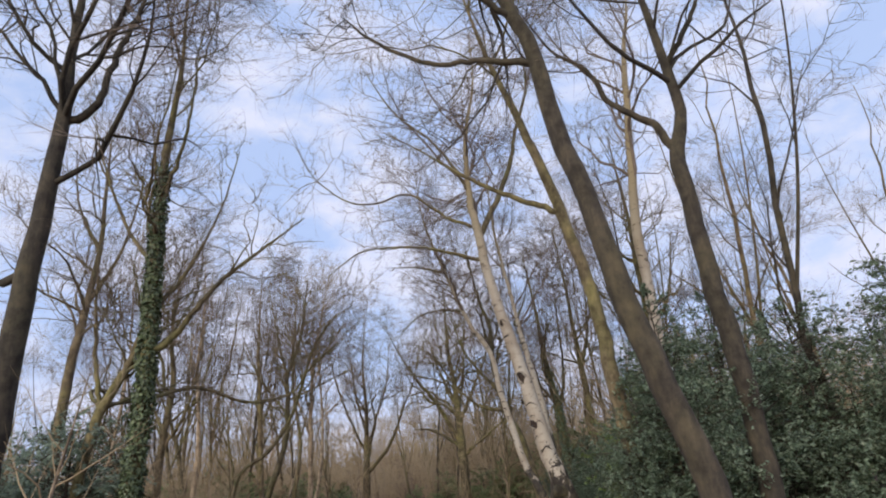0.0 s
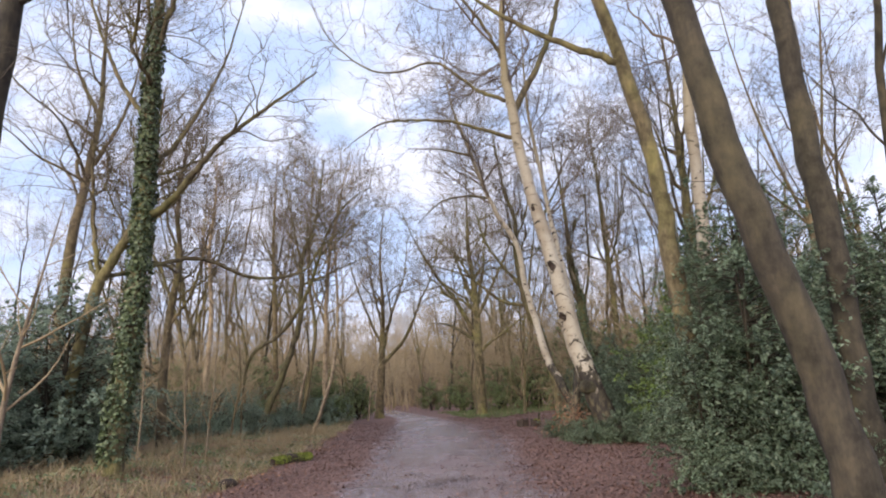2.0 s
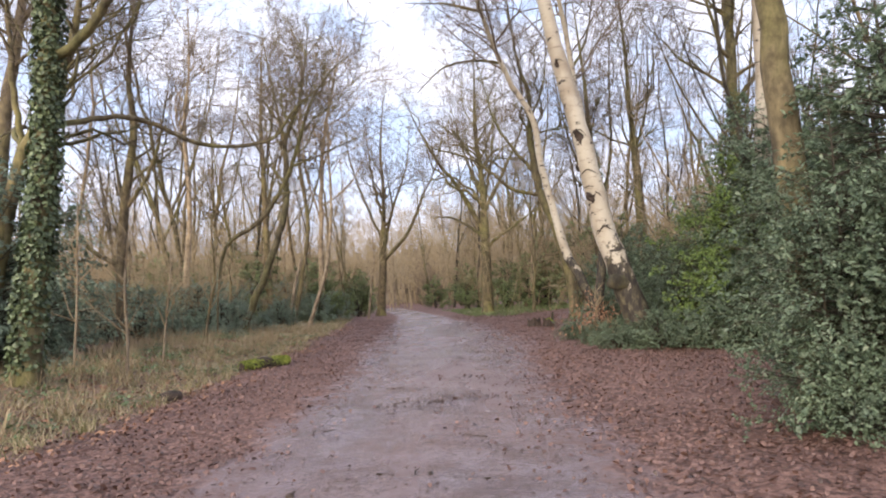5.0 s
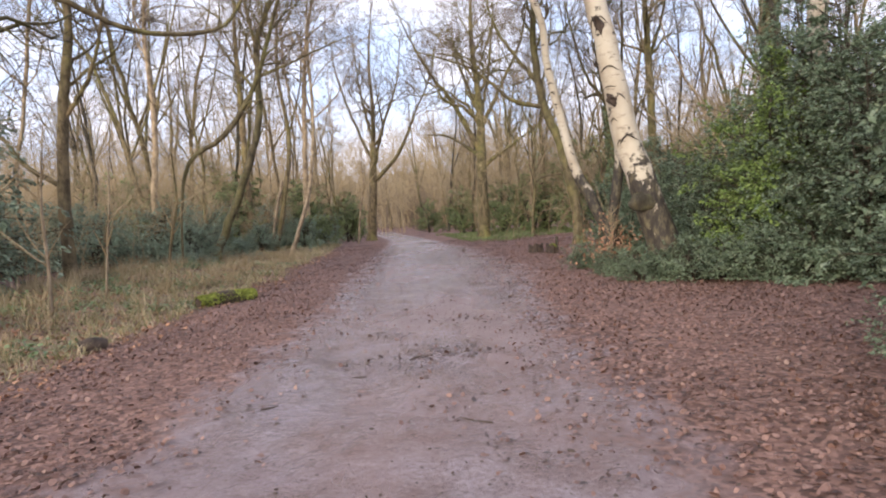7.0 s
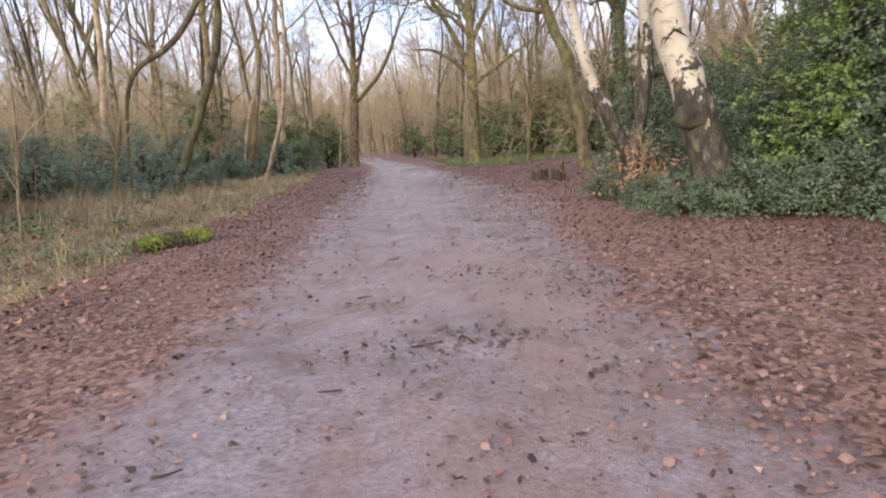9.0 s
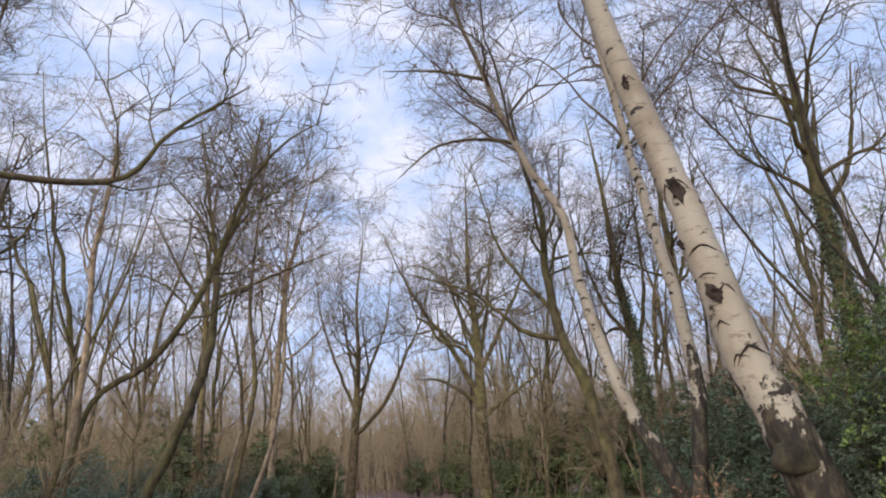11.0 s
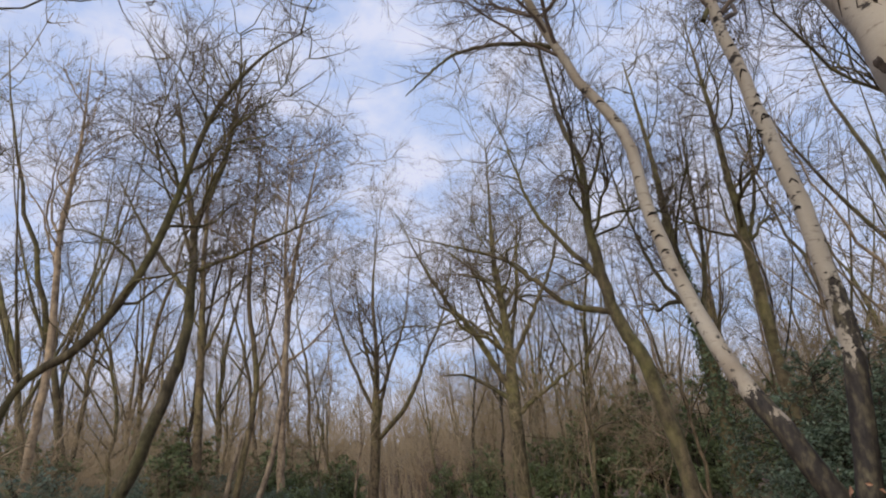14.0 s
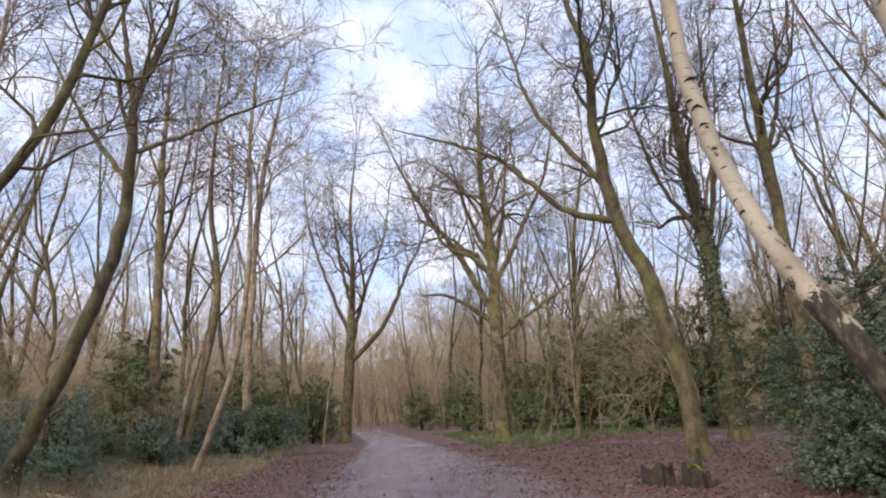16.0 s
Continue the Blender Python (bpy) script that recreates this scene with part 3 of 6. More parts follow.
# ---- ground: one sheet to the horizon ----
def build_ground():
    def axis(near, far, fine, n_far):
        a = np.arange(near[0], near[1] + 1e-6, fine)
        g = np.geomspace(1, far, n_far)
        return np.concatenate([near[0] - g[::-1], a, near[1] + g])
    xs, ys = axis((-14, 12), 900, 0.2, 26), axis((-3, 60), 900, 0.25, 26)
    X, Y = np.meshgrid(xs, ys)
    Z = floor_z(X, Y)
    near = np.exp(-((X - centre(Y)) / 9) ** 2) * (Y < 70)
    rng = np.random.default_rng(3)
    Z = Z + rng.normal(0, 0.007, Z.shape) * near
    nx, ny = len(xs), len(ys)
    i = (np.arange(ny - 1)[:, None] * nx + np.arange(nx - 1)[None, :]).ravel()
    f = np.stack([i, i + 1, i + nx + 1, i + nx], -1)
    me = mesh_from("ground", np.stack([X, Y, Z], -1).reshape(-1, 3), f, [GROUND])
    off = X - centre(Y)
    half = np.interp(Y, [0, 20, 25, 34, 44, 52], [1.5, 1.6, 1.95, 1.8, 1.25, 1.0])
    track = np.clip(1.35 - np.abs(off) / half * 0.75, 0, 1)
    side = np.clip(1.2 - np.abs(Y - (40.5 - 0.25 * (X + 1))) / 2.4, 0, 1) * np.clip((X + 4) / 3, 0, 1) * np.clip((26 - X) / 6, 0, 1)
    track = np.maximum(track, side * 0.45)
    verge = np.clip((-off - 4.2) / 0.9, 0, 1) * np.clip((11.5 + off) / 3, 0, 1) * (Y < 75)
    verge = np.maximum(verge, np.clip((off - 2.6) / 1.2, 0, 1) * np.clip((Y - 41.5) / 1.5, 0, 1) * np.clip((62 - Y) / 6, 0, 1))
    col = np.stack([track, verge, np.zeros_like(track), np.ones_like(track)], -1).astype(np.float32)
    at = me.color_attributes.new("cover", "FLOAT_COLOR", "POINT")
    at.data.foreach_set("color", col.ravel())
    ob = new("ground", me)
    tagged(ob, "muddy woodland path with fallen leaves and a grassy verge", "ground", kind="structure")


build_ground()

# ---- trees along the path ----
ivy_tree = tree("ivy_covered_tree", "tall bare tree with a trunk wrapped in dark green ivy", 16.5,
     [(-8.45, 0.25, 0.2), (-8.2, 2.25, 0.19), (-7.95, 4.97, 0.17), (-7.86, 7.91, 0.14), (-7.8, 9.5, 0.13), (-7.65, 11.8, 0.11), (-7.3, 14.45, 0.07), (-7.15, 17.3, 0.03)],
     [[(-7.95, 0, 4.6, 0.06), (-7.1, 1.1, 5.05, 0.05), (-6.1, 2.4, 4.7, 0.042), (-5.1, 3.5, 5.0, 0.036), (-4.6, 3.7, 5.7, 0.026), (-3.7, 4.0, 6.5, 0.01)],
      [(-7.88, 0, 5.8, 0.1), (-7.2, -0.1, 6.2, 0.085), (-6.7, -0.2, 6.7, 0.075), (-6.1, -0.3, 7.3, 0.06), (-5.2, -0.4, 7.9, 0.045), (-3.6, -0.5, 8.9, 0.015)],
      [(-7.9, 0, 6.9, 0.07), (-7.2, 0.6, 8.2, 0.05), (-6.4, 1.0, 10.2, 0.03), (-5.9, 1.2, 12.2, 0.012)],
      [(-7.85, 0, 8.2, 0.07), (-8.8, 0.3, 9.6, 0.05), (-9.6, 0.4, 11.6, 0.03), (-10.2, 0.5, 13.8, 0.01)],
      [(-7.7, 0, 10.2, 0.07), (-6.9, -0.4, 12.0, 0.045), (-6.5, -0.6, 14.5, 0.012)]],
     BARK_GREEN, 11, (26, 150, 600, 1500))
tree("leaning_tree", "dark leaning bare tree with a forked crown", 11.8,
     [(-8.55, 1.5, 0.25), (-8.4, 3.4, 0.24), (-8.25, 5.0, 0.23), (-8.1, 6.54, 0.21), (-7.9, 8.37, 0.18), (-7.76, 9.97, 0.15), (-7.68, 11.9, 0.1), (-7.59, 13.2, 0.08), (-7.4, 16.5, 0.02)],
     [[(-7.76, 0, 9.8, 0.1), (-7.11, 0.1, 10.3, 0.085), (-6.77, 0.2, 11.6, 0.07), (-6.33, 0.3, 13.0, 0.05), (-5.9, 0.4, 15.2, 0.012)],
      [(-8.1, 0, 6.5, 0.1), (-8.7, -0.1, 6.35, 0.09), (-9.3, -0.2, 6.9, 0.07), (-9.9, -0.3, 8.6, 0.05), (-10.2, -0.3, 11, 0.03), (-9.6, -0.2, 13, 0.01)]],
     BARK_DARK, 12, (16, 100, 420, 1100))
tree("leaning_tree", "dark brown trunk leaning over the path beside holly", 8.7,
     [(3.12, -0.1, 0.2), (3.02, 0.5, 0.19), (2.84, 1.71, 0.183), (2.52, 2.98, 0.18), (2.29, 4.21, 0.17), (2.2, 5.03, 0.155), (1.92, 6.48, 0.14), (1.77, 7.95, 0.125), (1.5, 9.0, 0.11), (1.1, 10.6, 0.08), (0.6, 13, 0.02)],
     [[(1.76, 0, 7.7, 0.06), (0.95, 0.1, 7.95, 0.05), (0.16, 0.3, 8.15, 0.04), (-0.7, 0.5, 8.85, 0.028), (-1.3, 0.6, 9.6, 0.01)],
      [(1.6, 0, 8.6, 0.06), (0.7, -0.3, 9.2, 0.045), (-0.3, -0.4, 9.9, 0.025), (-1.2, -0.5, 10.4, 0.008)]],
     BARK_DARK, 13, (12, 80, 300, 800), lo=0.7)
tree("leaning_tree", "dark brown forked trunk leaning out of a holly thicket", 11.8,
     [(4.98, -0.1, 0.2), (4.96, 0.56, 0.19), (4.98, 3.01, 0.18), (4.88, 4.66, 0.17), (4.86, 6.53, 0.155), (4.9, 7.47, 0.15), (5.2, 8.3, 0.12), (5.12, 9.56, 0.1), (5.0, 11.3, 0.07), (4.7, 14, 0.02)],
     [[(4.86, 0, 7.4, 0.1), (4.53, 0.1, 8.25, 0.08), (3.93, 0.2, 8.74, 0.065), (3.54, 0.3, 9.79, 0.05), (2.9, 0.4, 10.5, 0.03), (2.3, 0.5, 12, 0.01)],
      [(5.1, 0, 9.4, 0.07), (5.8, -0.3, 10.4, 0.05), (6.6, -0.5, 12, 0.015)]],
     BARK_DARK, 14, (14, 90, 360, 1000), lo=0.62)
tree("old_tree", "grey-brown bare tree standing in the holly", 13.0,
     [(3.1, -0.1, 0.18), (3.08, 1.40, 0.165), (3.01, 2.76, 0.16), (2.97, 4.34, 0.14), (2.85, 5.52, 0.13), (2.58, 7.00, 0.12), (2.15, 8.93, 0.09), (1.51, 11.36, 0.05), (1.06, 13.96, 0.012)],
     [[(2.53, 0, 6.95, 0.07), (1.54, 0.2, 7.57, 0.055), (0.63, 0.4, 8.29, 0.04), (-0.18, 0.5, 9.04, 0.02), (-1.09, 0.6, 9.77, 0.008)]],
     BARK_GREEN, 15, (10, 60, 240, 650), lo=0.7)
tree("birch_tree", "slim pale birch rising behind the holly", 23.0,
     [(6.76, 0.1, 0.23), (6.9, 2.9, 0.22), (7.2, 6.85, 0.2), (7.27, 9.95, 0.185), (7.77, 13.5, 0.15), (8.35, 17.4, 0.11), (9.0, 20.0, 0.05), (9.4, 22.5, 0.015)],
     (), BIRCH, 16, (12, 70, 320, 900), lo=0.5, droop=-0.06)

big_birch = tree("birch_tree", "large old silver birch, white bark with black scars", 21.0,
     [(3.12, 0.0, 0.34), (2.98, 0.55, 0.31), (2.62, 1.8, 0.28), (2.36, 2.9, 0.26, 0.15), (2.09, 4.85, 0.225, 0.4), (1.82, 6.35, 0.2, 0.6), (1.46, 8.5, 0.17, 0.8), (1.33, 10.16, 0.16, 0.85), (1.18, 11.65, 0.12, 0.9), (1.36, 14.2, 0.08, 0.9), (1.93, 16.5, 0.04, 0.9), (2.1, 19.0, 0.012, 0.9)],
     [[(1.31, 0.85, 10.03, 0.11), (2.05, 0.95, 11.22, 0.1), (2.87, 1.05, 12.89, 0.085), (3.24, 1.15, 14.19, 0.07), (4.07, 1.25, 16.58, 0.045), (3.96, 1.35, 19.70, 0.012)],
      [(1.43, 0.85, 9.10, 0.07), (0.32, 0.65, 9.46, 0.055), (-0.80, 0.45, 9.77, 0.045), (-2.57, 0.25, 9.82, 0.03), (-3.42, 0.15, 9.41, 0.02), (-4.04, 0.05, 8.89, 0.01)],
      [(1.26, 0.85, 10.45, 0.07), (0.28, 1.15, 11.07, 0.055), (-1.05, 1.35, 12.28, 0.042), (-2.38, 1.45, 12.11, 0.034), (-3.57, 1.55, 12.50, 0.028), (-4.78, 1.65, 13.85, 0.018), (-5.50, 1.75, 15.65, 0.008)],
      [(1.20, 0.85, 11.90, 0.06), (0.22, 0.45, 13.67, 0.045), (-1.24, 0.05, 15.13, 0.03), (-2.28, -0.15, 17.21, 0.01)]],
     BIRCH, 17, (22, 140, 620, 1800), lo=0.5, droop=-0.05, limb_mat=BARK_GREEN, flare=0.35, k=44)
lean_birch = tree("birch_tree", "white birch stem leaning away with a blackened foot", 25.5,
     [(3.2, -0.1, 0.172), (2.69, 0.89, 0.156, 0.1), (2.14, 2.17, 0.136, 0.5), (1.87, 3.86, 0.121, 1.4), (1.62, 5.26, 0.109, 1.5), (1.42, 6.92, 0.098, 1.5), (0.86, 7.93, 0.090, 1.5), (0.18, 9.83, 0.074, 1.5), (-0.16, 11.04, 0.062, 1.5), (-0.7, 13, 0.039, 1.5), (-0.9, 15.5, 0.009, 1.5)],
     [[(0.5, 1.5, 8.8, 0.05), (-0.4, 1.4, 8.9, 0.04), (-1.4, 1.3, 8.7, 0.03), (-2.3, 1.2, 7.9, 0.01)],
      [(-0.1, 1.5, 10.6, 0.05), (-1.2, 1.6, 11.0, 0.035), (-2.6, 1.7, 11.2, 0.01)]],
     BIRCH_DARK_FOOT, 18, (16, 90, 420, 1200), lo=0.55, droop=-0.05, flare=0.3, k=40, limb_mat=BARK_GREEN)
straight_birch = tree("birch_tree", "straight white birch stem with a dark furrowed foot", 24.9,
     [(2.7, 0.1, 0.148), (2.84, 1.1, 0.140), (3.05, 2.4, 0.129), (3.05, 2.95, 0.125), (2.95, 4.4, 0.113), (2.78, 5.6, 0.101), (2.6, 7.0, 0.090), (2.4, 8.9, 0.074), (2.15, 11.5, 0.047), (2.2, 15, 0.012)],
     [[(2.35, 0, 7.4, 0.045), (3.0, 0.1, 8.6, 0.03), (3.4, 0.2, 10.4, 0.01)]],
     BIRCH_BLACK_FOOT, 19, (16, 90, 400, 1100), lo=0.5, droop=-0.04, flare=0.3, k=40, limb_mat=BARK_GREEN)
tree("curved_tree", "mossy bare tree with a curved trunk beside the clearing", 34.0,
     [(3.32, -0.15, 0.23), (3.22, 1.0, 0.21), (3.1, 1.93, 0.2), (2.72, 3.77, 0.19), (2.14, 5.45, 0.17), (1.87, 7.8, 0.125), (1.94, 9.65, 0.095), (1.54, 11.32, 0.07), (1.2, 14.5, 0.02)],
     [[(2.2, 0, 5.3, 0.1), (1.6, -0.1, 5.4, 0.085), (0.95, -0.2, 5.6, 0.075), (0.07, -0.4, 6.32, 0.06), (-0.84, -0.6, 6.97, 0.045), (-3.03, -0.8, 7.7, 0.012)],
      [(1.98, 0, 6.2, 0.08), (1.14, 0.2, 7.41, 0.065), (0.42, 0.4, 8.68, 0.05), (0.0, 0.5, 10.5, 0.025), (-0.4, 0.6, 12.5, 0.01)],
      [(1.9, 0, 8.6, 0.06), (2.6, 0.2, 10.2, 0.04), (2.9, 0.3, 12.5, 0.012)]],
     BARK_GREEN, 20, (20, 130, 520, 1500), lo=0.4, len1=0.34)
green_tree = tree("mossy_tree", "bare tree with ivy on its trunk and several rising limbs", 37.0,
     [(5.35, -0.15, 0.24), (5.3, 3.53, 0.19), (5.19, 5.8, 0.17), (4.93, 8.39, 0.13), (4.9, 10.76, 0.09), (4.6, 15, 0.02)],
     [[(5.25, 0, 5.0, 0.09), (5.9, 0.2, 7.4, 0.065), (6.1, 0.4, 10.5, 0.04), (6.3, 0.5, 13.5, 0.012)],
      [(5.2, 0, 5.6, 0.08), (4.3, 0.2, 7.2, 0.06), (3.7, 0.3, 9.8, 0.035), (3.4, 0.4, 12.5, 0.012)]],
     BARK_GREEN, 21, (18, 110, 420, 1200), lo=0.35)
tree("mossy_tree", "bare tree with a greenish trunk beyond the birches", 35.5,
     [(6.75, 0.1, 0.2), (6.65, 4.82, 0.16), (6.59, 8.43, 0.12), (6.56, 11.9, 0.07), (6.4, 15.5, 0.015)],
     [[(6.6, 0, 7.0, 0.07), (7.4, 0.2, 9.3, 0.05), (7.7, 0.3, 12.5, 0.012)]],
     BARK_GREEN, 22, (16, 90, 360, 1000), lo=0.4)
thicket_tree = tree("mossy_tree", "tall mossy trunk with climbing ivy among hollies", 30.0,
     [(9.0, 0.0, 0.26), (9.04, 4.12, 0.23), (9.1, 8.93, 0.18), (9.2, 13, 0.1), (9.1, 18, 0.02)],
     [[(9.05, 0, 7.6, 0.1), (10.3, 0.2, 9.2, 0.07), (11.2, 0.3, 12.4, 0.02)]],
     BARK_GREEN, 23, (16, 90, 360, 900), lo=0.4)
tree("oak_tree", "broad bare oak with a dense twiggy crown at the path's bend", 47.0,
     [(-0.46, -0.2, 0.36), (-0.36, 4.0, 0.3), (-0.31, 7.72, 0.2), (-0.52, 11.7, 0.12), (-0.35, 15.9, 0.04), (-0.3, 18, 0.012)],
     [[(-0.34, 0, 4.8, 0.17), (-1.8, -0.2, 7.82, 0.13), (-2.96, -0.4, 9.46, 0.09), (-4.13, -0.6, 11.7, 0.05), (-5.0, -0.8, 14, 0.012)],
      [(-0.3, 0, 4.0, 0.12), (0.6, 0.1, 4.7, 0.1), (1.69, 0.2, 5.4, 0.075), (3.51, 0.3, 6.6, 0.015)],
      [(-0.32, 0, 4.6, 0.12), (-2.17, 0.3, 5.95, 0.075), (-3.63, 0.5, 6.2, 0.015)],
      [(-0.3, 0, 6.2, 0.14), (1.0, -0.4, 8.6, 0.1), (2.3, -0.6, 11.2, 0.06), (2.9, -0.7, 14, 0.015)],
      [(-0.32, 0, 7.4, 0.12), (-1.3, 0.6, 10, 0.08), (-2.1, 0.9, 13.6, 0.015)],
      [(-0.3, 0, 6.8, 0.12), (0.4, 0.8, 10, 0.08), (1.0, 1.2, 14.6, 0.015)]],
     BARK_GREEN, 24, (52, 360, 1500, 3900), lo=0.34, len1=0.46, lift=0.05, flare=0.35, spread=(38, 72), maxlen1=6.5)
tree("forked_tree", "bare tree forked low above the path's edge", 55.0,
     [(-8.55, -0.1, 0.33), (-8.2, 4.0, 0.28), (-7.9, 8.5, 0.15), (-7.93, 12.5, 0.09), (-7.5, 16.7, 0.03), (-7.4, 19, 0.01)],
     [[(-8.25, 0, 3.9, 0.16), (-6.53, -0.2, 5.53, 0.13), (-5.5, -0.3, 7.2, 0.11), (-4.82, -0.4, 8.7, 0.08), (-3.77, -0.6, 10.7, 0.05), (-3.0, -0.7, 13.5, 0.012)],
      [(-8.15, 0, 4.5, 0.14), (-7.3, 0.2, 7.81, 0.1), (-6.1, 0.3, 11.0, 0.06), (-5.6, 0.4, 14.5, 0.012)],
      [(-8.1, 0, 5.6, 0.12), (-9.3, 0.1, 8.4, 0.09), (-10.4, 0.2, 12, 0.05), (-10.8, 0.3, 15.5, 0.012)],
      [(-8.0, 0, 7.0, 0.1), (-8.7, 0.1, 10.4, 0.07), (-9.1, 0.2, 15, 0.012)]],
     BARK_BROWN, 25, (36, 220, 800, 2000), lo=0.35, lift=0.14)
tree("leaning_tree", "slender bare tree with a bowed mossy trunk among bushes", 31.0,
     [(-10.13, 0.05, 0.162), (-9.64, 1.38, 0.145), (-9.0, 2.69, 0.136), (-8.25, 4.84, 0.123), (-8.1, 6.74, 0.102), (-8.08, 7.74, 0.085), (-7.4, 9.5, 0.060), (-6.9, 12.5, 0.017)],
     [[(-8.1, 0, 6.6, 0.06), (-7.2, 0.1, 6.9, 0.045), (-6.0, 0.2, 7.4, 0.03), (-4.6, 0.3, 7.9, 0.01)],
      [(-8.1, 0, 7.6, 0.07), (-8.5, 0.2, 9.5, 0.05), (-9.0, 0.3, 12.5, 0.012)],
      [(-8.15, 0, 6.0, 0.06), (-9.2, 0.2, 7.4, 0.045), (-10.4, 0.3, 9.6, 0.012)]],
     BARK_GREEN, 26, (13, 62, 270, 800), lo=0.45, droop=-0.03)
tree("bent_tree", "thin dead stem bent over into a long mossy bough", 26.6,
     [(-9.3, 0.1, 0.035), (-9.2, 1.8, 0.035), (-8.85, 3.3, 0.06), (-7.76, 3.98, 0.075), (-6.72, 5.45, 0.065), (-5.84, 7.81, 0.045), (-4.95, 8.99, 0.028), (-3.9, 9.6, 0.008)],
     (), BARK_GREEN, 27, (12, 56, 220, 560), lo=0.45, flare=0.2)
tree("pale_birch", "thin pale birch trunk beside rhododendrons", 33.8,
     [(-13.8, 0.2, 0.13), (-13.63, 2.98, 0.12), (-13.4, 5.8, 0.11), (-13.52, 9.43, 0.08), (-13.23, 12, 0.05), (-13.2, 15.5, 0.012)],
     (), BARK_PALE, 28, (12, 70, 320, 900), lo=0.45, droop=-0.03)
tree("slender_tree", "one of a pair of slender bare stems by the verge", 40.0,
     [(-10.82, 0.05, 0.12), (-10.09, 3.17, 0.11), (-9.78, 5.76, 0.1), (-10.1, 8.76, 0.08), (-9.9, 12, 0.05), (-9.6, 16, 0.012)],
     [[(-9.8, 0, 5.6, 0.05), (-9.0, 0.1, 8.4, 0.035), (-8.8, 0.2, 12, 0.01)]], BARK_BROWN, 29, (14, 80, 360, 1000), lo=0.4, droop=-0.03)
tree("slender_tree", "one of a pair of slender bare stems by the verge", 37.6,
     [(-9.4, 0.0, 0.1), (-8.68, 1.65, 0.09), (-8.2, 3.3, 0.085), (-7.9, 6, 0.07), (-7.9, 10, 0.045), (-7.5, 14, 0.012)],
     (), BARK_PALE, 30, (12, 70, 320, 900), lo=0.4, droop=-0.03)
tree("tall_tree", "tall bare tree with light upright branches", 42.0,
     [(-12.6, 0.0, 0.2), (-12.75, 3.47, 0.17), (-12.77, 8.5, 0.13), (-12.8, 11.9, 0.09), (-12.5, 17, 0.015)],
     [[(-12.75, 0, 6.8, 0.07), (-11.8, 0.2, 9.6, 0.05), (-11.5, 0.3, 13.5, 0.012)]], BARK_BROWN, 31, (18, 110, 460, 1300), lo=0.35, droop=-0.02)
tree("tall_tree", "tall bare birch with drooping fine twigs", 45.0,
     [(-10.5, 0.0, 0.18), (-10.41, 3.98, 0.15), (-10.0, 10.39, 0.11), (-9.1, 14.77, 0.06), (-8.3, 18.2, 0.015)],
     [[(-10.3, 0, 6.2, 0.07), (-11.2, 0.2, 9.6, 0.05), (-11.3, 0.3, 14.5, 0.012)]], BARK_PALE, 32, (20, 120, 520, 1500), lo=0.35, droop=-0.06)
tree("spreading_tree", "low spreading bare tree behind the grassy verge", 24.0,
     [(-11.0, 0.2, 0.17), (-11.0, 2.4, 0.15), (-10.84, 4.51, 0.13), (-10.5, 6.58, 0.1), (-10.6, 8.4, 0.07), (-10.2, 12, 0.015)],
     [[(-11.0, 0, 2.6, 0.07), (-11.9, -0.2, 3.3, 0.055), (-12.8, -0.4, 5.0, 0.04), (-13.2, -0.5, 7.5, 0.012)],
      [(-10.9, 0, 4.2, 0.07), (-10.0, 0.1, 5.6, 0.05), (-9.4, 0.1, 8.2, 0.012)]], BARK_BROWN, 33, (20, 110, 420, 1000), lo=0.35)
tree("tall_tree", "bare tree with a rising forked trunk behind the ivy", 24.0,
     [(-15.0, 0.2, 0.22), (-14.7, 5.0, 0.2), (-14.47, 7.32, 0.18), (-14.15, 9.21, 0.15), (-13.65, 12.3, 0.1), (-13.6, 14, 0.08), (-13.5, 18, 0.02)],
     [[(-14.0, 0, 10, 0.08), (-12.8, 0.2, 12.4, 0.055), (-12.0, 0.3, 16, 0.012)], [(-13.7, 0, 12.2, 0.07), (-14.8, 0.2, 14.6, 0.045), (-15.2, 0.3, 17.5, 0.012)]],
     BARK_BROWN, 34, (26, 150, 520, 1300), lo=0.4)
tree("mossy_tree", "mossy leaning trunk close behind the ivy tree", 20.0,
     [(-12.2, 0.2, 0.17), (-11.6, 2.6, 0.16), (-11.04, 5.0, 0.15), (-10.3, 6.23, 0.12), (-9.7, 7.84, 0.09), (-9.2, 11, 0.02)],
     [[(-11.0, 0, 5.0, 0.08), (-11.4, 0.2, 7.5, 0.06), (-11.6, 0.3, 11, 0.012)]], BARK_GREEN, 35, (20, 110, 400, 1000), lo=0.45)

# ivy up the trunk of the tall tree
def climb_ivy(ob, rows, n, seed, reach):
    rng = np.random.default_rng(seed)
    s = spline(rows, 80)
    t = rng.beta(1.2, 1.4, n) * 79
    j = np.minimum(t.astype(int), 78)
    q = (t - j)[:, None]
    p = s[j] * (1 - q) + s[j + 1] * q
    a = rng.uniform(0, 2 * np.pi, n)
    out = np.stack([np.cos(a), np.sin(a), 0.25 + 0 * a], -1)
    swell = 1 + 0.35 * np.sin(p[:, 2] * 2.1 + 2 * np.sin(a)) * np.sin(p[:, 2] * 5.3)
    pos = p[:, :3] + out * (p[:, 3] + rng.uniform(0.01, reach, n) * swell)[:, None]
    v, f = leaves(rng, pos - np.array(ob.location), out, np.full(n, 0.085), 1.15, 0.12, 0.55)
    tagged(part_mesh("ivy", mesh_from("ivy", v, f, [IVY], smooth=False), ob, "dark glossy ivy leaves clinging to the trunk"), kind="stuff")


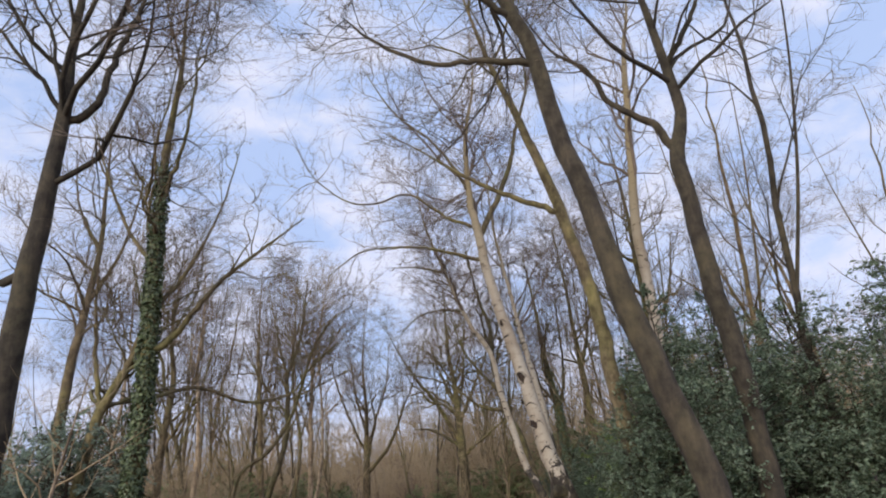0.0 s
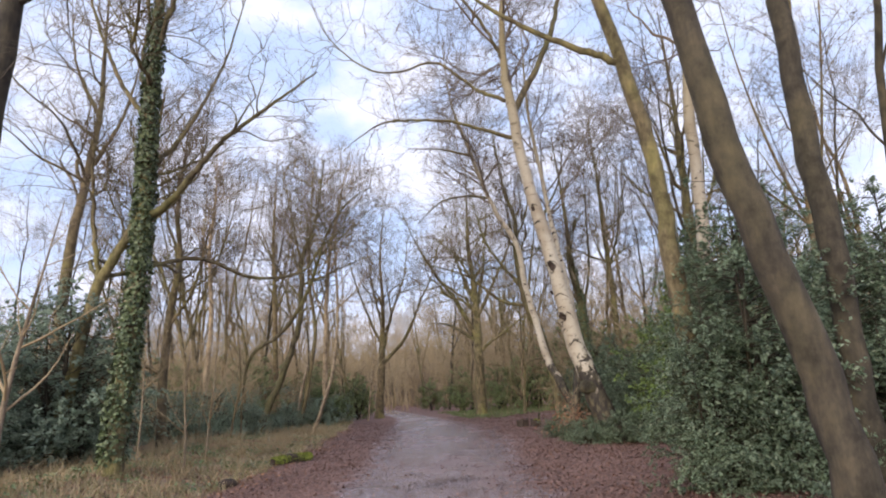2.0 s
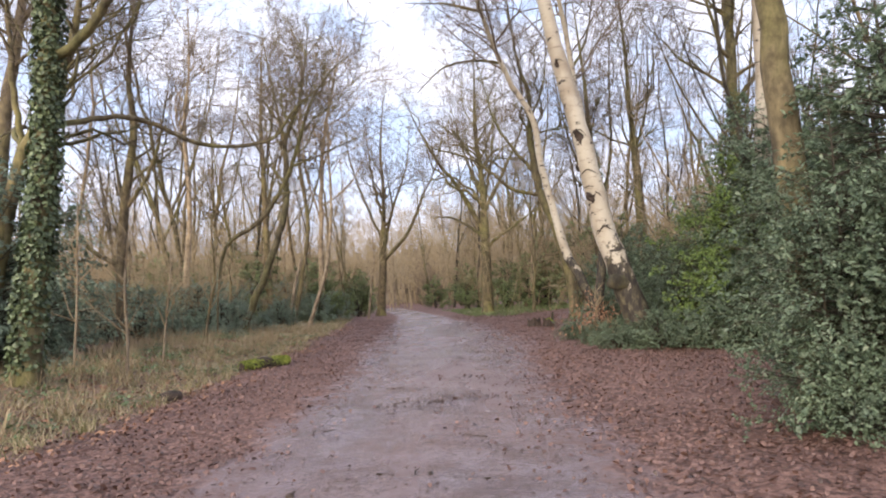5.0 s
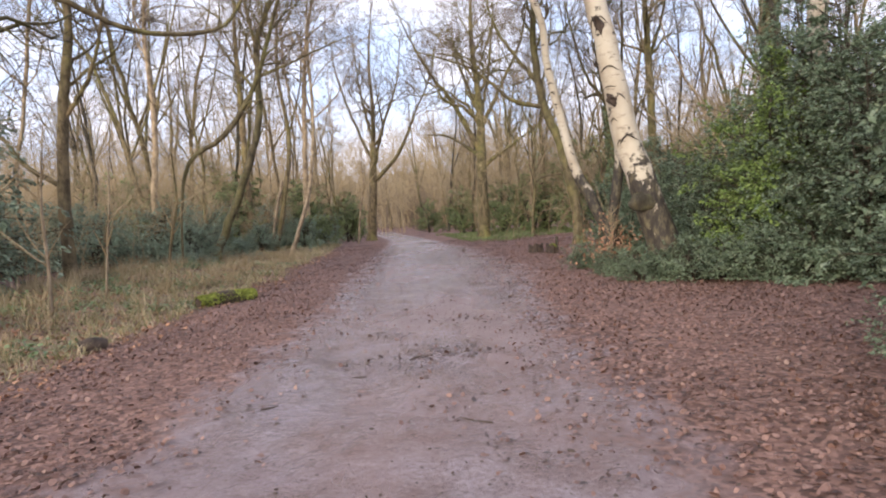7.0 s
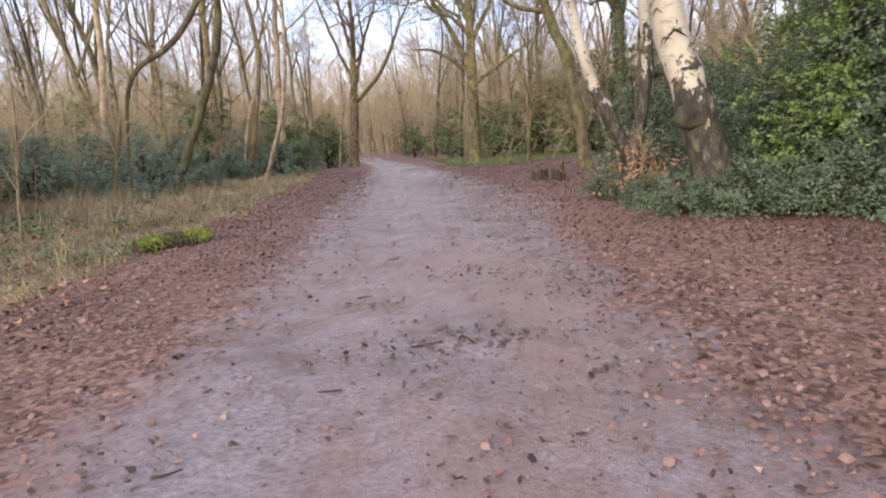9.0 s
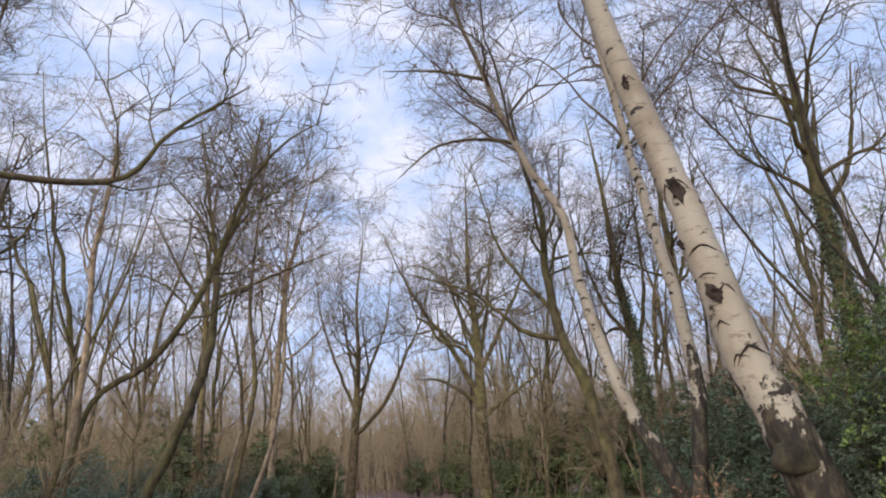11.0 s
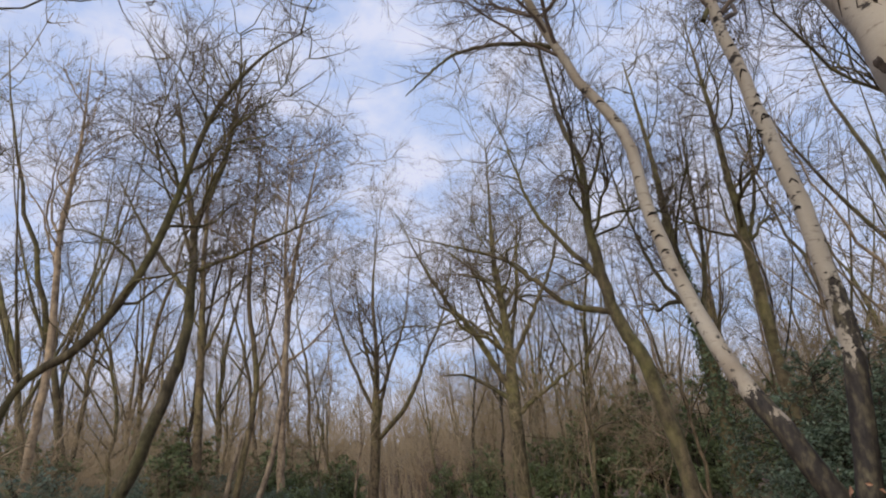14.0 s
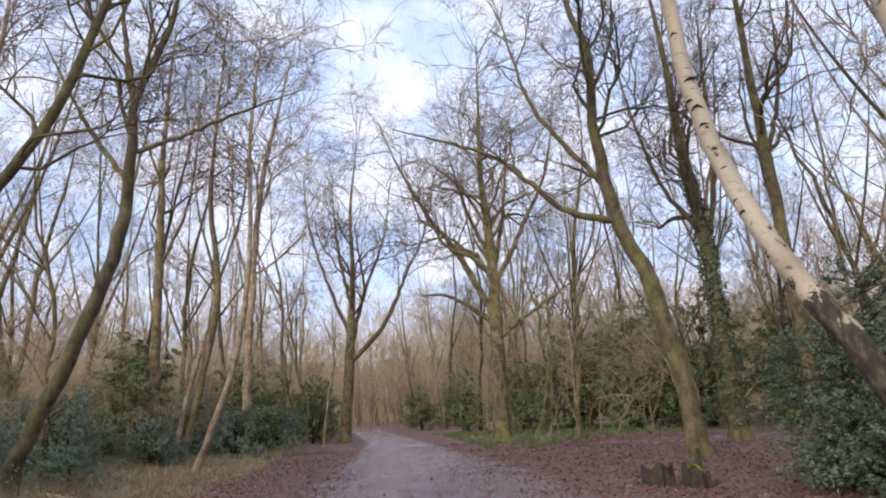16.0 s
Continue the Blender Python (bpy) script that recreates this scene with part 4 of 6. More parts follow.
climb_ivy(ivy_tree, [(-8.45, 16.5, 0.25, 0.21), (-8.36, 16.5, 1.2, 0.2), (-8.2, 16.5, 2.25, 0.19), (-7.95, 16.5, 4.97, 0.17), (-7.86, 16.5, 7.91, 0.14), (-7.8, 16.5, 9.5, 0.13), (-7.68, 16.5, 11.4, 0.11)], 7600, 5, 0.12)
climb_ivy(green_tree, [(5.35, 37.0, 0.2, 0.24), (5.3, 37.0, 3.53, 0.19), (5.19, 37.0, 5.8, 0.17), (5.0, 37.0, 7.8, 0.14)], 2600, 6, 0.12)
climb_ivy(thicket_tree, [(9.0, 30.0, 0.2, 0.26), (9.04, 30.0, 4.12, 0.23), (9.1, 30.0, 8.0, 0.19)], 3000, 7, 0.12)


# knots and scars on the old birch
def knot(ob, x, y, z, r, lean, label, tall=1.2):
    """A rotted branch scar: a rough lip of bark round a dark hollow."""
    bm = bmesh.new()
    n, rows = 18, ((1.25, 0.02), (1.05, -0.3), (0.78, -0.42), (0.55, -0.2), (0.3, 0.02))
    rings = []
    for rr, d in rows:
        ring = []
        for k in range(n):
            a = 2 * math.pi * k / n
            w = 0.9 + 0.85 * noise.noise(Vector((math.cos(a) * 1.7 + z * 3, math.sin(a) * 1.4, rr * 2)))
            ring.append(bm.verts.new((rr * w * math.cos(a) * 0.75, d * (1 + 0.7 * math.sin(a)), rr * w * math.sin(a) * tall)))
        rings.append(ring)
    for a, b in zip(rings, rings[1:]):
        for k in range(n):
            bm.faces.new((a[k], a[(k + 1) % n], b[(k + 1) % n], b[k]))
    bm.faces.new(rings[-1])
    bmesh.ops.recalc_face_normals(bm, faces=bm.faces)
    bm.transform(Matrix.Translation(Vector((x, y, z)) - ob.location) @ pose(0, 0, 0, 0, lean, 0) @ Matrix.Diagonal((r, r, r, 1)))
    part("knot", bm, ROTTEN, ob, label)


for kx, ky, kz, kr, kl, kt in ((1.97, 21.17, 4.83, 0.12, -20, 1.5), (2.14, 20.96, 3.3, 0.09, -35, 1.3), (1.92, 21.2, 4.05, 0.05, -20, 1.2), (1.64, 21.46, 6.72, 0.07, -10, 1.3), (1.56, 21.58, 7.5, 0.045, 20, 1.6)):
    knot(big_birch, kx, ky, kz, kr, kl, "dark brown rotted knot hole", kt)


def bark_scars(ob, rows, big, n, zr, seed, size, thick=0.2):
    """Dark drooping ridges over old branch scars, lying on the bark; big: (height, turn, half width, drop) rows, then n smaller ones."""
    rng = np.random.default_rng(seed)
    sp = spline(rows, 120)
    marks = list(big) + [(rng.uniform(*zr), rng.uniform(-85, 85), size * rng.uniform(0.5, 1.5), size * rng.uniform(0.1, 0.9)) for _ in range(n)]
    for z, turn, half, drop in marks:
        q = np.linspace(-1, 1, 11)
        r0 = float(np.interp(z, sp[:, 2], sp[:, 3]))
        skew = rng.uniform(-0.5, 0.5)
        zz = z - drop * (np.abs(q) ** 1.3) * (1 + skew * q) + rng.normal(0, 0.006, 11)
        a = radians(-100 + turn) + np.clip(half / r0, 0.1, 1.35) * q
        c = np.stack([np.interp(zz, sp[:, 2], sp[:, i]) for i in range(4)], -1)
        p = c[:, :3] + np.stack([np.cos(a), np.sin(a), 0.12 * np.cos(a)], -1) * (c[:, 3:] * 0.985)
        w = np.maximum(min(thick * half, 0.017) * (1 - np.abs(q) ** 1.5), 0.0012) * rng.uniform(0.7, 1.3, 11) + 0.0015
        v, f = tubes(p[None], w[None], 6)
        part_mesh("bark_scar", mesh_from("bark_scar", v - np.array(ob.location), f, [HOLLOW]), ob)


bark_scars(big_birch, [(2.98, 21.0, 0.55, 0.31), (2.62, 21.0, 1.8, 0.28), (2.36, 21.15, 2.9, 0.26), (2.09, 21.4, 4.85, 0.225), (1.82, 21.6, 6.35, 0.2), (1.46, 21.8, 8.5, 0.17), (1.33, 21.85, 10.16, 0.16)],
           [(5.0, 0, 0.17, 0.3), (4.98, -45, 0.14, 0.35), (4.0, -12, 0.22, 0.12), (3.62, -25, 0.14, 0.05), (3.42, 10, 0.17, 0.22), (3.0, -40, 0.09, 0.12), (2.62, 0, 0.22, 0.18), (2.55, -35, 0.12, 0.1), (6.85, 0, 0.12, 0.16)], 16, (2.4, 10.0), 201, 0.05, 0.085)
bark_scars(lean_birch, [(2.69, 25.6, 0.89, 0.156), (2.14, 26.0, 2.17, 0.136), (1.87, 26.9, 3.86, 0.121), (1.62, 27.0, 5.26, 0.109), (1.42, 27.0, 6.92, 0.098), (0.86, 27.0, 7.93, 0.09), (0.18, 27.0, 9.83, 0.074)],
           [(3.4, -10, 0.1, 0.12), (5.25, 0, 0.08, 0.04), (7.1, 0, 0.07, 0.05)], 26, (2.0, 9.5), 202, 0.06)
bark_scars(straight_birch, [(2.84, 24.9, 1.1, 0.14), (3.05, 24.9, 2.4, 0.129), (3.05, 24.9, 2.95, 0.125), (2.95, 24.9, 4.4, 0.113), (2.78, 24.9, 5.6, 0.101), (2.6, 24.9, 7.0, 0.09), (2.4, 24.9, 8.9, 0.074)],
           [(4.7, -10, 0.09, 0.12), (5.7, 10, 0.08, 0.1), (6.45, 0, 0.08, 0.12), (3.95, 0, 0.08, 0.08)], 44, (2.4, 8.8), 203, 0.06)


def burl(ob, x, y, z, r, mat, label):
    bm = bmesh.new()
    bmesh.ops.create_icosphere(bm, subdivisions=3, radius=1.0)
    for v in bm.verts:
        v.co *= 1 + 0.3 * noise.noise(v.co * 1.9 + Vector((z, 0, x)))
    bm.transform(Matrix.Translation(Vector((x, y, z)) - ob.location) @ Matrix.Diagonal((r * 1.1, r * 0.8, r * 0.9, 1)))
    part("burl", bm, mat, ob, label)


burl(big_birch, 2.6, 20.8, 1.3, 0.23, MOSSY_WOOD, "dark swollen burl")


# ---- woodland either side ----
def tree_variant(name, seed, height, r, bark_mat, counts, lean, droop, twig, lift=0.1, forks=2, twig_r=0.005):
    """A woodland tree at the origin, as its meshes: trunk, crown and twigs."""
    rng = np.random.default_rng(seed)
    top = rng.normal(0, lean, 2)
    mid = top * 0.45 + rng.normal(0, 0.35, 2)
    rows = [(0, 0, -0.15, r), (mid[0] * 0.4, mid[1] * 0.4, height * 0.2, r * 0.85), (mid[0], mid[1], height * 0.48, r * 0.66), (top[0] * 0.8, top[1] * 0.8, height * 0.76, r * 0.34), (top[0], top[1], height, 0.012)]
    k = 18
    s = spline(rows, k)
    pts, rad = s[:, :3], np.maximum(s[:, 3], 0.01)
    pts[2:] += rng.normal(0, 0.05, (k - 2, 3))
    zero = np.zeros(3)
    trunk = stem_mesh(rng, pts, rad, zero, bark_mat, 9, 0.35)
    stems = [(pts, rad)]
    chunks = []
    for i in range(forks):
        j = int(k * rng.uniform(0.28, 0.55))
        a = rng.uniform(0, 2 * np.pi)
        e = np.array([math.cos(a), math.sin(a), 0]) * rng.uniform(1.4, 3.0)
        p0 = pts[j]
        tall = (height - p0[2]) * rng.uniform(0.65, 0.95)
        ls = spline([(*p0, rad[j] * 0.6), (*(p0 + e * 0.5 + [0, 0, tall * 0.3]), rad[j] * 0.45), (*(p0 + e * 0.9 + [0, 0, tall * 0.65]), rad[j] * 0.25), (*(p0 + e * 1.1 + [0, 0, tall]), 0.01)], k)
        stems.append((ls[:, :3], np.maximum(ls[:, 3], 0.01)))
        chunks.append(tubes(ls[None, :, :3], ls[None, :, 3], 7))
    br, tw = crown_meshes(rng, stems, *counts, zero, lo=0.2 if height < 11 else 0.32, lift=lift, droop=droop, len1=0.28, maxlen1=4.5, twig_r=twig_r, coarse=True)
    br = join(chunks + [br]) if chunks else br
    return trunk, mesh_from("crown", *br, [bark_mat]), mesh_from("twig_spray", *tw, [twig])


def plant(name, label, meshes, x, y, turn, scale, tilt=0.0, group=""):
    ob = new(name)
    part_mesh("trunk", meshes[0], ob)
    tagged(part_mesh("crown", meshes[1], ob), kind="stuff")
    tagged(part_mesh("twig_spray", meshes[2], ob), kind="stuff")
    ob.matrix_basis = pose(x, y, float(floor_z(x, y)), tilt, 0, turn) @ Matrix.Diagonal((scale, scale, scale, 1))
    return tagged(ob, label, "tree", group)


NEAR_COUNTS, FAR_COUNTS = (18, 90, 360, 820), (16, 75, 230, 480)
VARIANTS = [
    ("bare_tree", "tall bare winter tree with a brown trunk", tree_variant("a", 101, 17, 0.13, BARK_BROWN, NEAR_COUNTS, 1.2, 0.02, TWIG)),
    ("bare_tree", "tall bare winter tree with a mossy trunk", tree_variant("b", 102, 16, 0.14, BARK_GREEN, NEAR_COUNTS, 1.6, 0.03, TWIG, forks=3)),
    ("birch_sapling", "slender pale birch with fine hanging twigs", tree_variant("c", 103, 15, 0.075, BARK_PALE, NEAR_COUNTS, 1.0, -0.06, TWIG, forks=1)),
    ("bare_tree", "crooked bare winter tree with spreading limbs", tree_variant("d", 104, 14, 0.12, BARK_BROWN, NEAR_COUNTS, 2.4, 0.02, TWIG, 0.05, 3)),
    ("bare_tree", "slim bare tree with a dark trunk", tree_variant("e", 105, 16, 0.09, BARK_DARK, NEAR_COUNTS, 1.0, 0.0, TWIG, 0.14, 1)),
]
FAR = [
    ("distant_tree", "bare tree deep in the wood", tree_variant("f", 111, 18, 0.17, BARK_BROWN, FAR_COUNTS, 1.2, 0.02, TWIG_TAN, forks=2, twig_r=0.013)),
    ("distant_tree", "bare tree deep in the wood", tree_variant("g", 112, 16, 0.15, BARK_GREEN, FAR_COUNTS, 1.5, 0.02, TWIG_TAN, forks=3, twig_r=0.013)),
    ("distant_tree", "slim bare tree deep in the wood", tree_variant("h", 113, 17, 0.12, BARK_PALE, FAR_COUNTS, 1.0, -0.03, TWIG_TAN, forks=1, twig_r=0.013)),
]
UNDER = [
    ("understorey_tree", "low twiggy bare tree under the tall ones", tree_variant("u", 121, 8.5, 0.07, BARK_BROWN, (22, 120, 380, 720), 1.0, 0.03, TWIG_TAN, 0.09, 3, 0.0075)),
    ("understorey_tree", "low twiggy bare tree under the tall ones", tree_variant("v", 122, 7.0, 0.06, BARK_PALE, (22, 110, 360, 700), 1.3, 0.04, TWIG_TAN, 0.09, 4, 0.0075)),
    ("understorey_tree", "low twiggy bare tree under the tall ones", tree_variant("w", 123, 10.0, 0.08, BARK_GREEN, (22, 120, 380, 720), 1.4, 0.02, TWIG_TAN, 0.09, 3, 0.0075)),
]
HERO = [(o.location.x, o.location.y) for o in scene.objects if o.get("category") == "tree"]


def scatter(kinds, n, seed, xr, yr, gap, group, smin=0.85, smax=1.15):
    rng = np.random.default_rng(seed)
    placed = 0
    for _ in range(n * 60):
        if placed >= n:
            break
        x, y = rng.uniform(*xr), rng.uniform(*yr)
        off = x - float(centre(y))
        if -7.0 - 0.06 * max(0, 40 - y) < off < 5.5 and y < 52 or abs(off) < 4.2:
            continue
        if x < 0 and y < 26 and x > -13 or x > 0 and y < 26 and x < 7.5:
            continue
        if abs(y - (40.5 - 0.25 * (x + 1))) < 2.2 and 0 < x < 20:
            continue
        if any((x - a) ** 2 + (y - b) ** 2 < gap * gap for a, b in HERO):
            continue
        HERO.append((x, y))
        nm, lab, ms = kinds[rng.integers(len(kinds))]
        plant(nm, lab, ms, x, y, rng.uniform(0, 360), rng.uniform(smin, smax), rng.normal(0, 2.5), group)
        placed += 1


scatter(VARIANTS, 26, 41, (-26, 20), (24, 48), 2.4, "bare woodland trees")
scatter(VARIANTS, 20, 42, (-34, 30), (46, 66), 2.6, "bare woodland trees")
scatter(VARIANTS, 12, 48, (-17, 9), (52, 74), 1.8, "bare woodland trees", 1.1, 1.3)
scatter(VARIANTS, 8, 44, (-30, 24), (8, 26), 3.0, "bare woodland trees")
scatter(UNDER, 22, 45, (-26, 20), (34, 52), 1.6, "understorey trees")
scatter(UNDER, 20, 46, (-34, 28), (50, 74), 1.8, "understorey trees")
scatter(UNDER, 12, 49, (4, 22), (27, 39), 1.5, "understorey trees")
scatter(FAR, 14, 47, (-18, 6), (84, 112), 2.0, "distant woodland trees", 0.8, 1.1)
scatter(FAR, 70, 43, (-60, 55), (60, 105), 2.2, "distant woodland trees", 0.7, 1.15)


# ---- thin shoots, coppice and far woods that close the view ----
def thicket(name, label, seed, n, xr, yr, height, twigs, mat, rad=0.018, clear=6.0, fine=0.0055, crook=0.2):
    rng = np.random.default_rng(seed)
    x, y = rng.uniform(*xr, n), rng.uniform(*yr, n)
    off = x - centre(y)
    ok = (off < -clear - 1.5) | (off > clear)
    ok &= ~((np.abs(y - (40.5 - 0.25 * (x + 1))) < 2.4) & (x > -2) & (x < 20))
    x, y = x[ok], y[ok]
    m = len(x)
    start = np.stack([x, y, floor_z(x, y) - 0.05], -1)
    way = np.stack([rng.normal(0, 0.13, m), rng.normal(0, 0.13, m), np.ones(m)], -1)
    h = height * rng.uniform(0.5, 1.2, m)
    st = shoots(rng, start, way, h, rad * rng.uniform(0.5, 1.5, m), 7, crook, 0.06)
    b = offspring(rng, *st, m * twigs, 0.2, 1.0, (25, 75), 0.4, 3, 0.22, 0.04, 0.55, fine)
    c = offspring(rng, *b, int(m * twigs * 3), 0.2, 1.0, (25, 60), 0.6, 1, 0.2, 0.03, 0.7, fine * 0.9)
    v, f = join([tri(tubes(*st, 4)), tri(tubes(*b, 3)), spikes(c[0][:, 0], c[0][:, 1], c[1][:, 0])])
    return tagged(new(name, mesh_from(name, v, f, [mat])), label, "undergrowth", kind="stuff")


thicket("coppice", "tan bare shoots of coppiced undergrowth beside the path", 51, 380, (-24, -5), (25, 46), 4.2, 15, TWIG_TAN, 0.012, 6.5, 0.006, 0.28)
thicket("coppice", "brown bare undergrowth filling the wood", 52, 560, (-36, 32), (42, 74), 6.8, 18, TWIG_TAN, 0.02, 4.6, 0.01, 0.3)
thicket("distant_woodland", "far tan-brown bare woodland closing the view", 53, 420, (-85, 75), (74, 110), 11.0, 16, TWIG_TAN, 0.05, 4.5, 0.02, 0.3)
thicket("distant_woodland", "tan bare shoots where the path turns away", 55, 160, (-24, 8), (84, 112), 8.0, 16, TWIG, 0.035, 3.5, 0.016, 0.3)
thicket("woodland_edge", "bare woodland shoots beyond the verge", 54, 150, (-30, -13), (6, 26), 4.5, 9, TWIG, 0.014, 8.0)


# ---- far treeline: plain ragged bands of woodland beyond 90 m ----
def treeline(dist, base_h, seed):
    rng = np.random.default_rng(seed)
    n = 1500
    a = np.linspace(-math.pi, math.pi, n)
    ragged = base_h * (1 + 0.03 * np.sin(a * 23 + seed) + 0.03 * np.sin(a * 61 + 2 * seed) + 0.04 * np.sin(a * 140 + seed)) + rng.normal(0, 0.7, n)
    x, y = dist * np.sin(a) - 4, dist * np.cos(a) + 10
    low = np.stack([x, y, np.full(n, -1.0)], -1)
    top = np.stack([x, y, ragged], -1)
    i = np.arange(n - 1)
    tagged(new("backdrop", mesh_from("backdrop", np.vstack([low, top]), np.stack([i, i + 1, i + 1 + n, i + n], -1), [FAR_WOOD])), "distant brown winter woodland", "backdrop", kind="structure")


for far, tall, sd in ((118, 6.5, 1), (134, 9.0, 2), (152, 12.0, 3)):
    treeline(far, tall, sd)


def far_trees(label, n, seed, near, far, tall, rad, mat):
    """A belt of bare far trees: a thin trunk and rising branches each."""
    rng = np.random.default_rng(seed)
    a, d = rng.uniform(-0.85, 0.75, n), rng.uniform(near, far, n)
    p = np.stack([d * np.sin(a) - 4, d * np.cos(a) + 10, np.full(n, -0.4)], -1)
    h = tall * rng.uniform(0.6, 1.15, n)
    top = p + np.stack([rng.normal(0, 1.4, n), rng.normal(0, 1.4, n), h], -1)
    chunks = [spikes(p, top, rad * rng.uniform(0.7, 1.4, n))]
    who = np.repeat(np.arange(n), 20)
    s = rng.uniform(0.22, 0.95, len(who))[:, None]
    b0 = p[who] * (1 - s) + top[who] * s
    t = rng.uniform(0, 2 * np.pi, len(who))
    w = rng.uniform(0.4, 1.5, len(who))
    way = unit(np.stack([np.cos(t) * w, np.sin(t) * w, np.ones(len(who))], -1))
    L = (h[who] * rng.uniform(0.2, 0.42, len(who)) * (1.1 - 0.5 * s[:, 0]))[:, None]
    b1 = b0 + way * L
    chunks.append(spikes(b0, b1, rad * 0.42))
    w2 = np.repeat(np.arange(len(who)), 2)
    q = rng.uniform(0.25, 0.8, len(w2))[:, None]
    c0 = b0[w2] * (1 - q) + b1[w2] * q
    chunks.append(spikes(c0, c0 + unit(way[w2] + rng.normal(0, 0.42, (len(w2), 3))) * L[w2] * 0.6, rad * 0.3))
    v, f = join(chunks)
    tagged(new("distant_woodland", mesh_from("distant_woodland", v, f, [mat])), label, "woodland", kind="stuff")


far_trees("hazy far crowns of bare woodland", 900, 57, 96, 140, 15.0, 0.08, TWIG_TAN)
far_trees("tan bare crowns of woodland beyond the path", 620, 58, 58, 94, 13.0, 0.036, TWIG_TAN)

# ---- evergreen bushes ----
HOLLY_TALL = spray_bush(61, 1.75, 4.9, 270, 24000, 0.042, HOLLY, 4, 1.25)
HOLLY_WIDE = spray_bush(71, 1.9, 4.7, 270, 24000, 0.043, HOLLY, 6, 2.2)
HOLLY_MID = spray_bush(62, 1.6, 2.9, 190, 15000, 0.041, HOLLY, 6, 1.8)
HOLLY_LOW = spray_bush(63, 1.3, 1.25, 120, 8000, 0.04, HOLLY, 7, 2.2, -0.02)
FRESH = spray_bush(64, 1.5, 3.5, 200, 17000, 0.038, LAUREL, 5, 1.6)
RHODO_MID = spray_bush(65, 1.5, 1.6, 110, 8000, 0.042, RHODO, 7, 2.2, 0.0, 2.3, 1.2)
RHODO_TALL = spray_bush(66, 1.7, 3.2, 150, 11000, 0.045, RHODO, 6, 2.0, 0.0, 2.3, 1.0)
HOLLY_FAR = spray_bush(68, 2.0, 4.4, 190, 13000, 0.05, HOLLY, 5, 1.6)
HOLLY_BEHIND = spray_bush(69, 1.7, 2.9, 150, 9000, 0.048, HOLLY, 5, 1.8)
FAR_GREEN = spray_bush(67, 1.6, 3.3, 90, 4500, 0.075, YEW, 5, 1.5, 0.0, 1.9, 1.2)
holly_label = "dense dark green holly thicket at the path's edge"
tall_label = "tall dense holly with glossy dark leaves"
foot_label = "low holly round the foot of the birches"
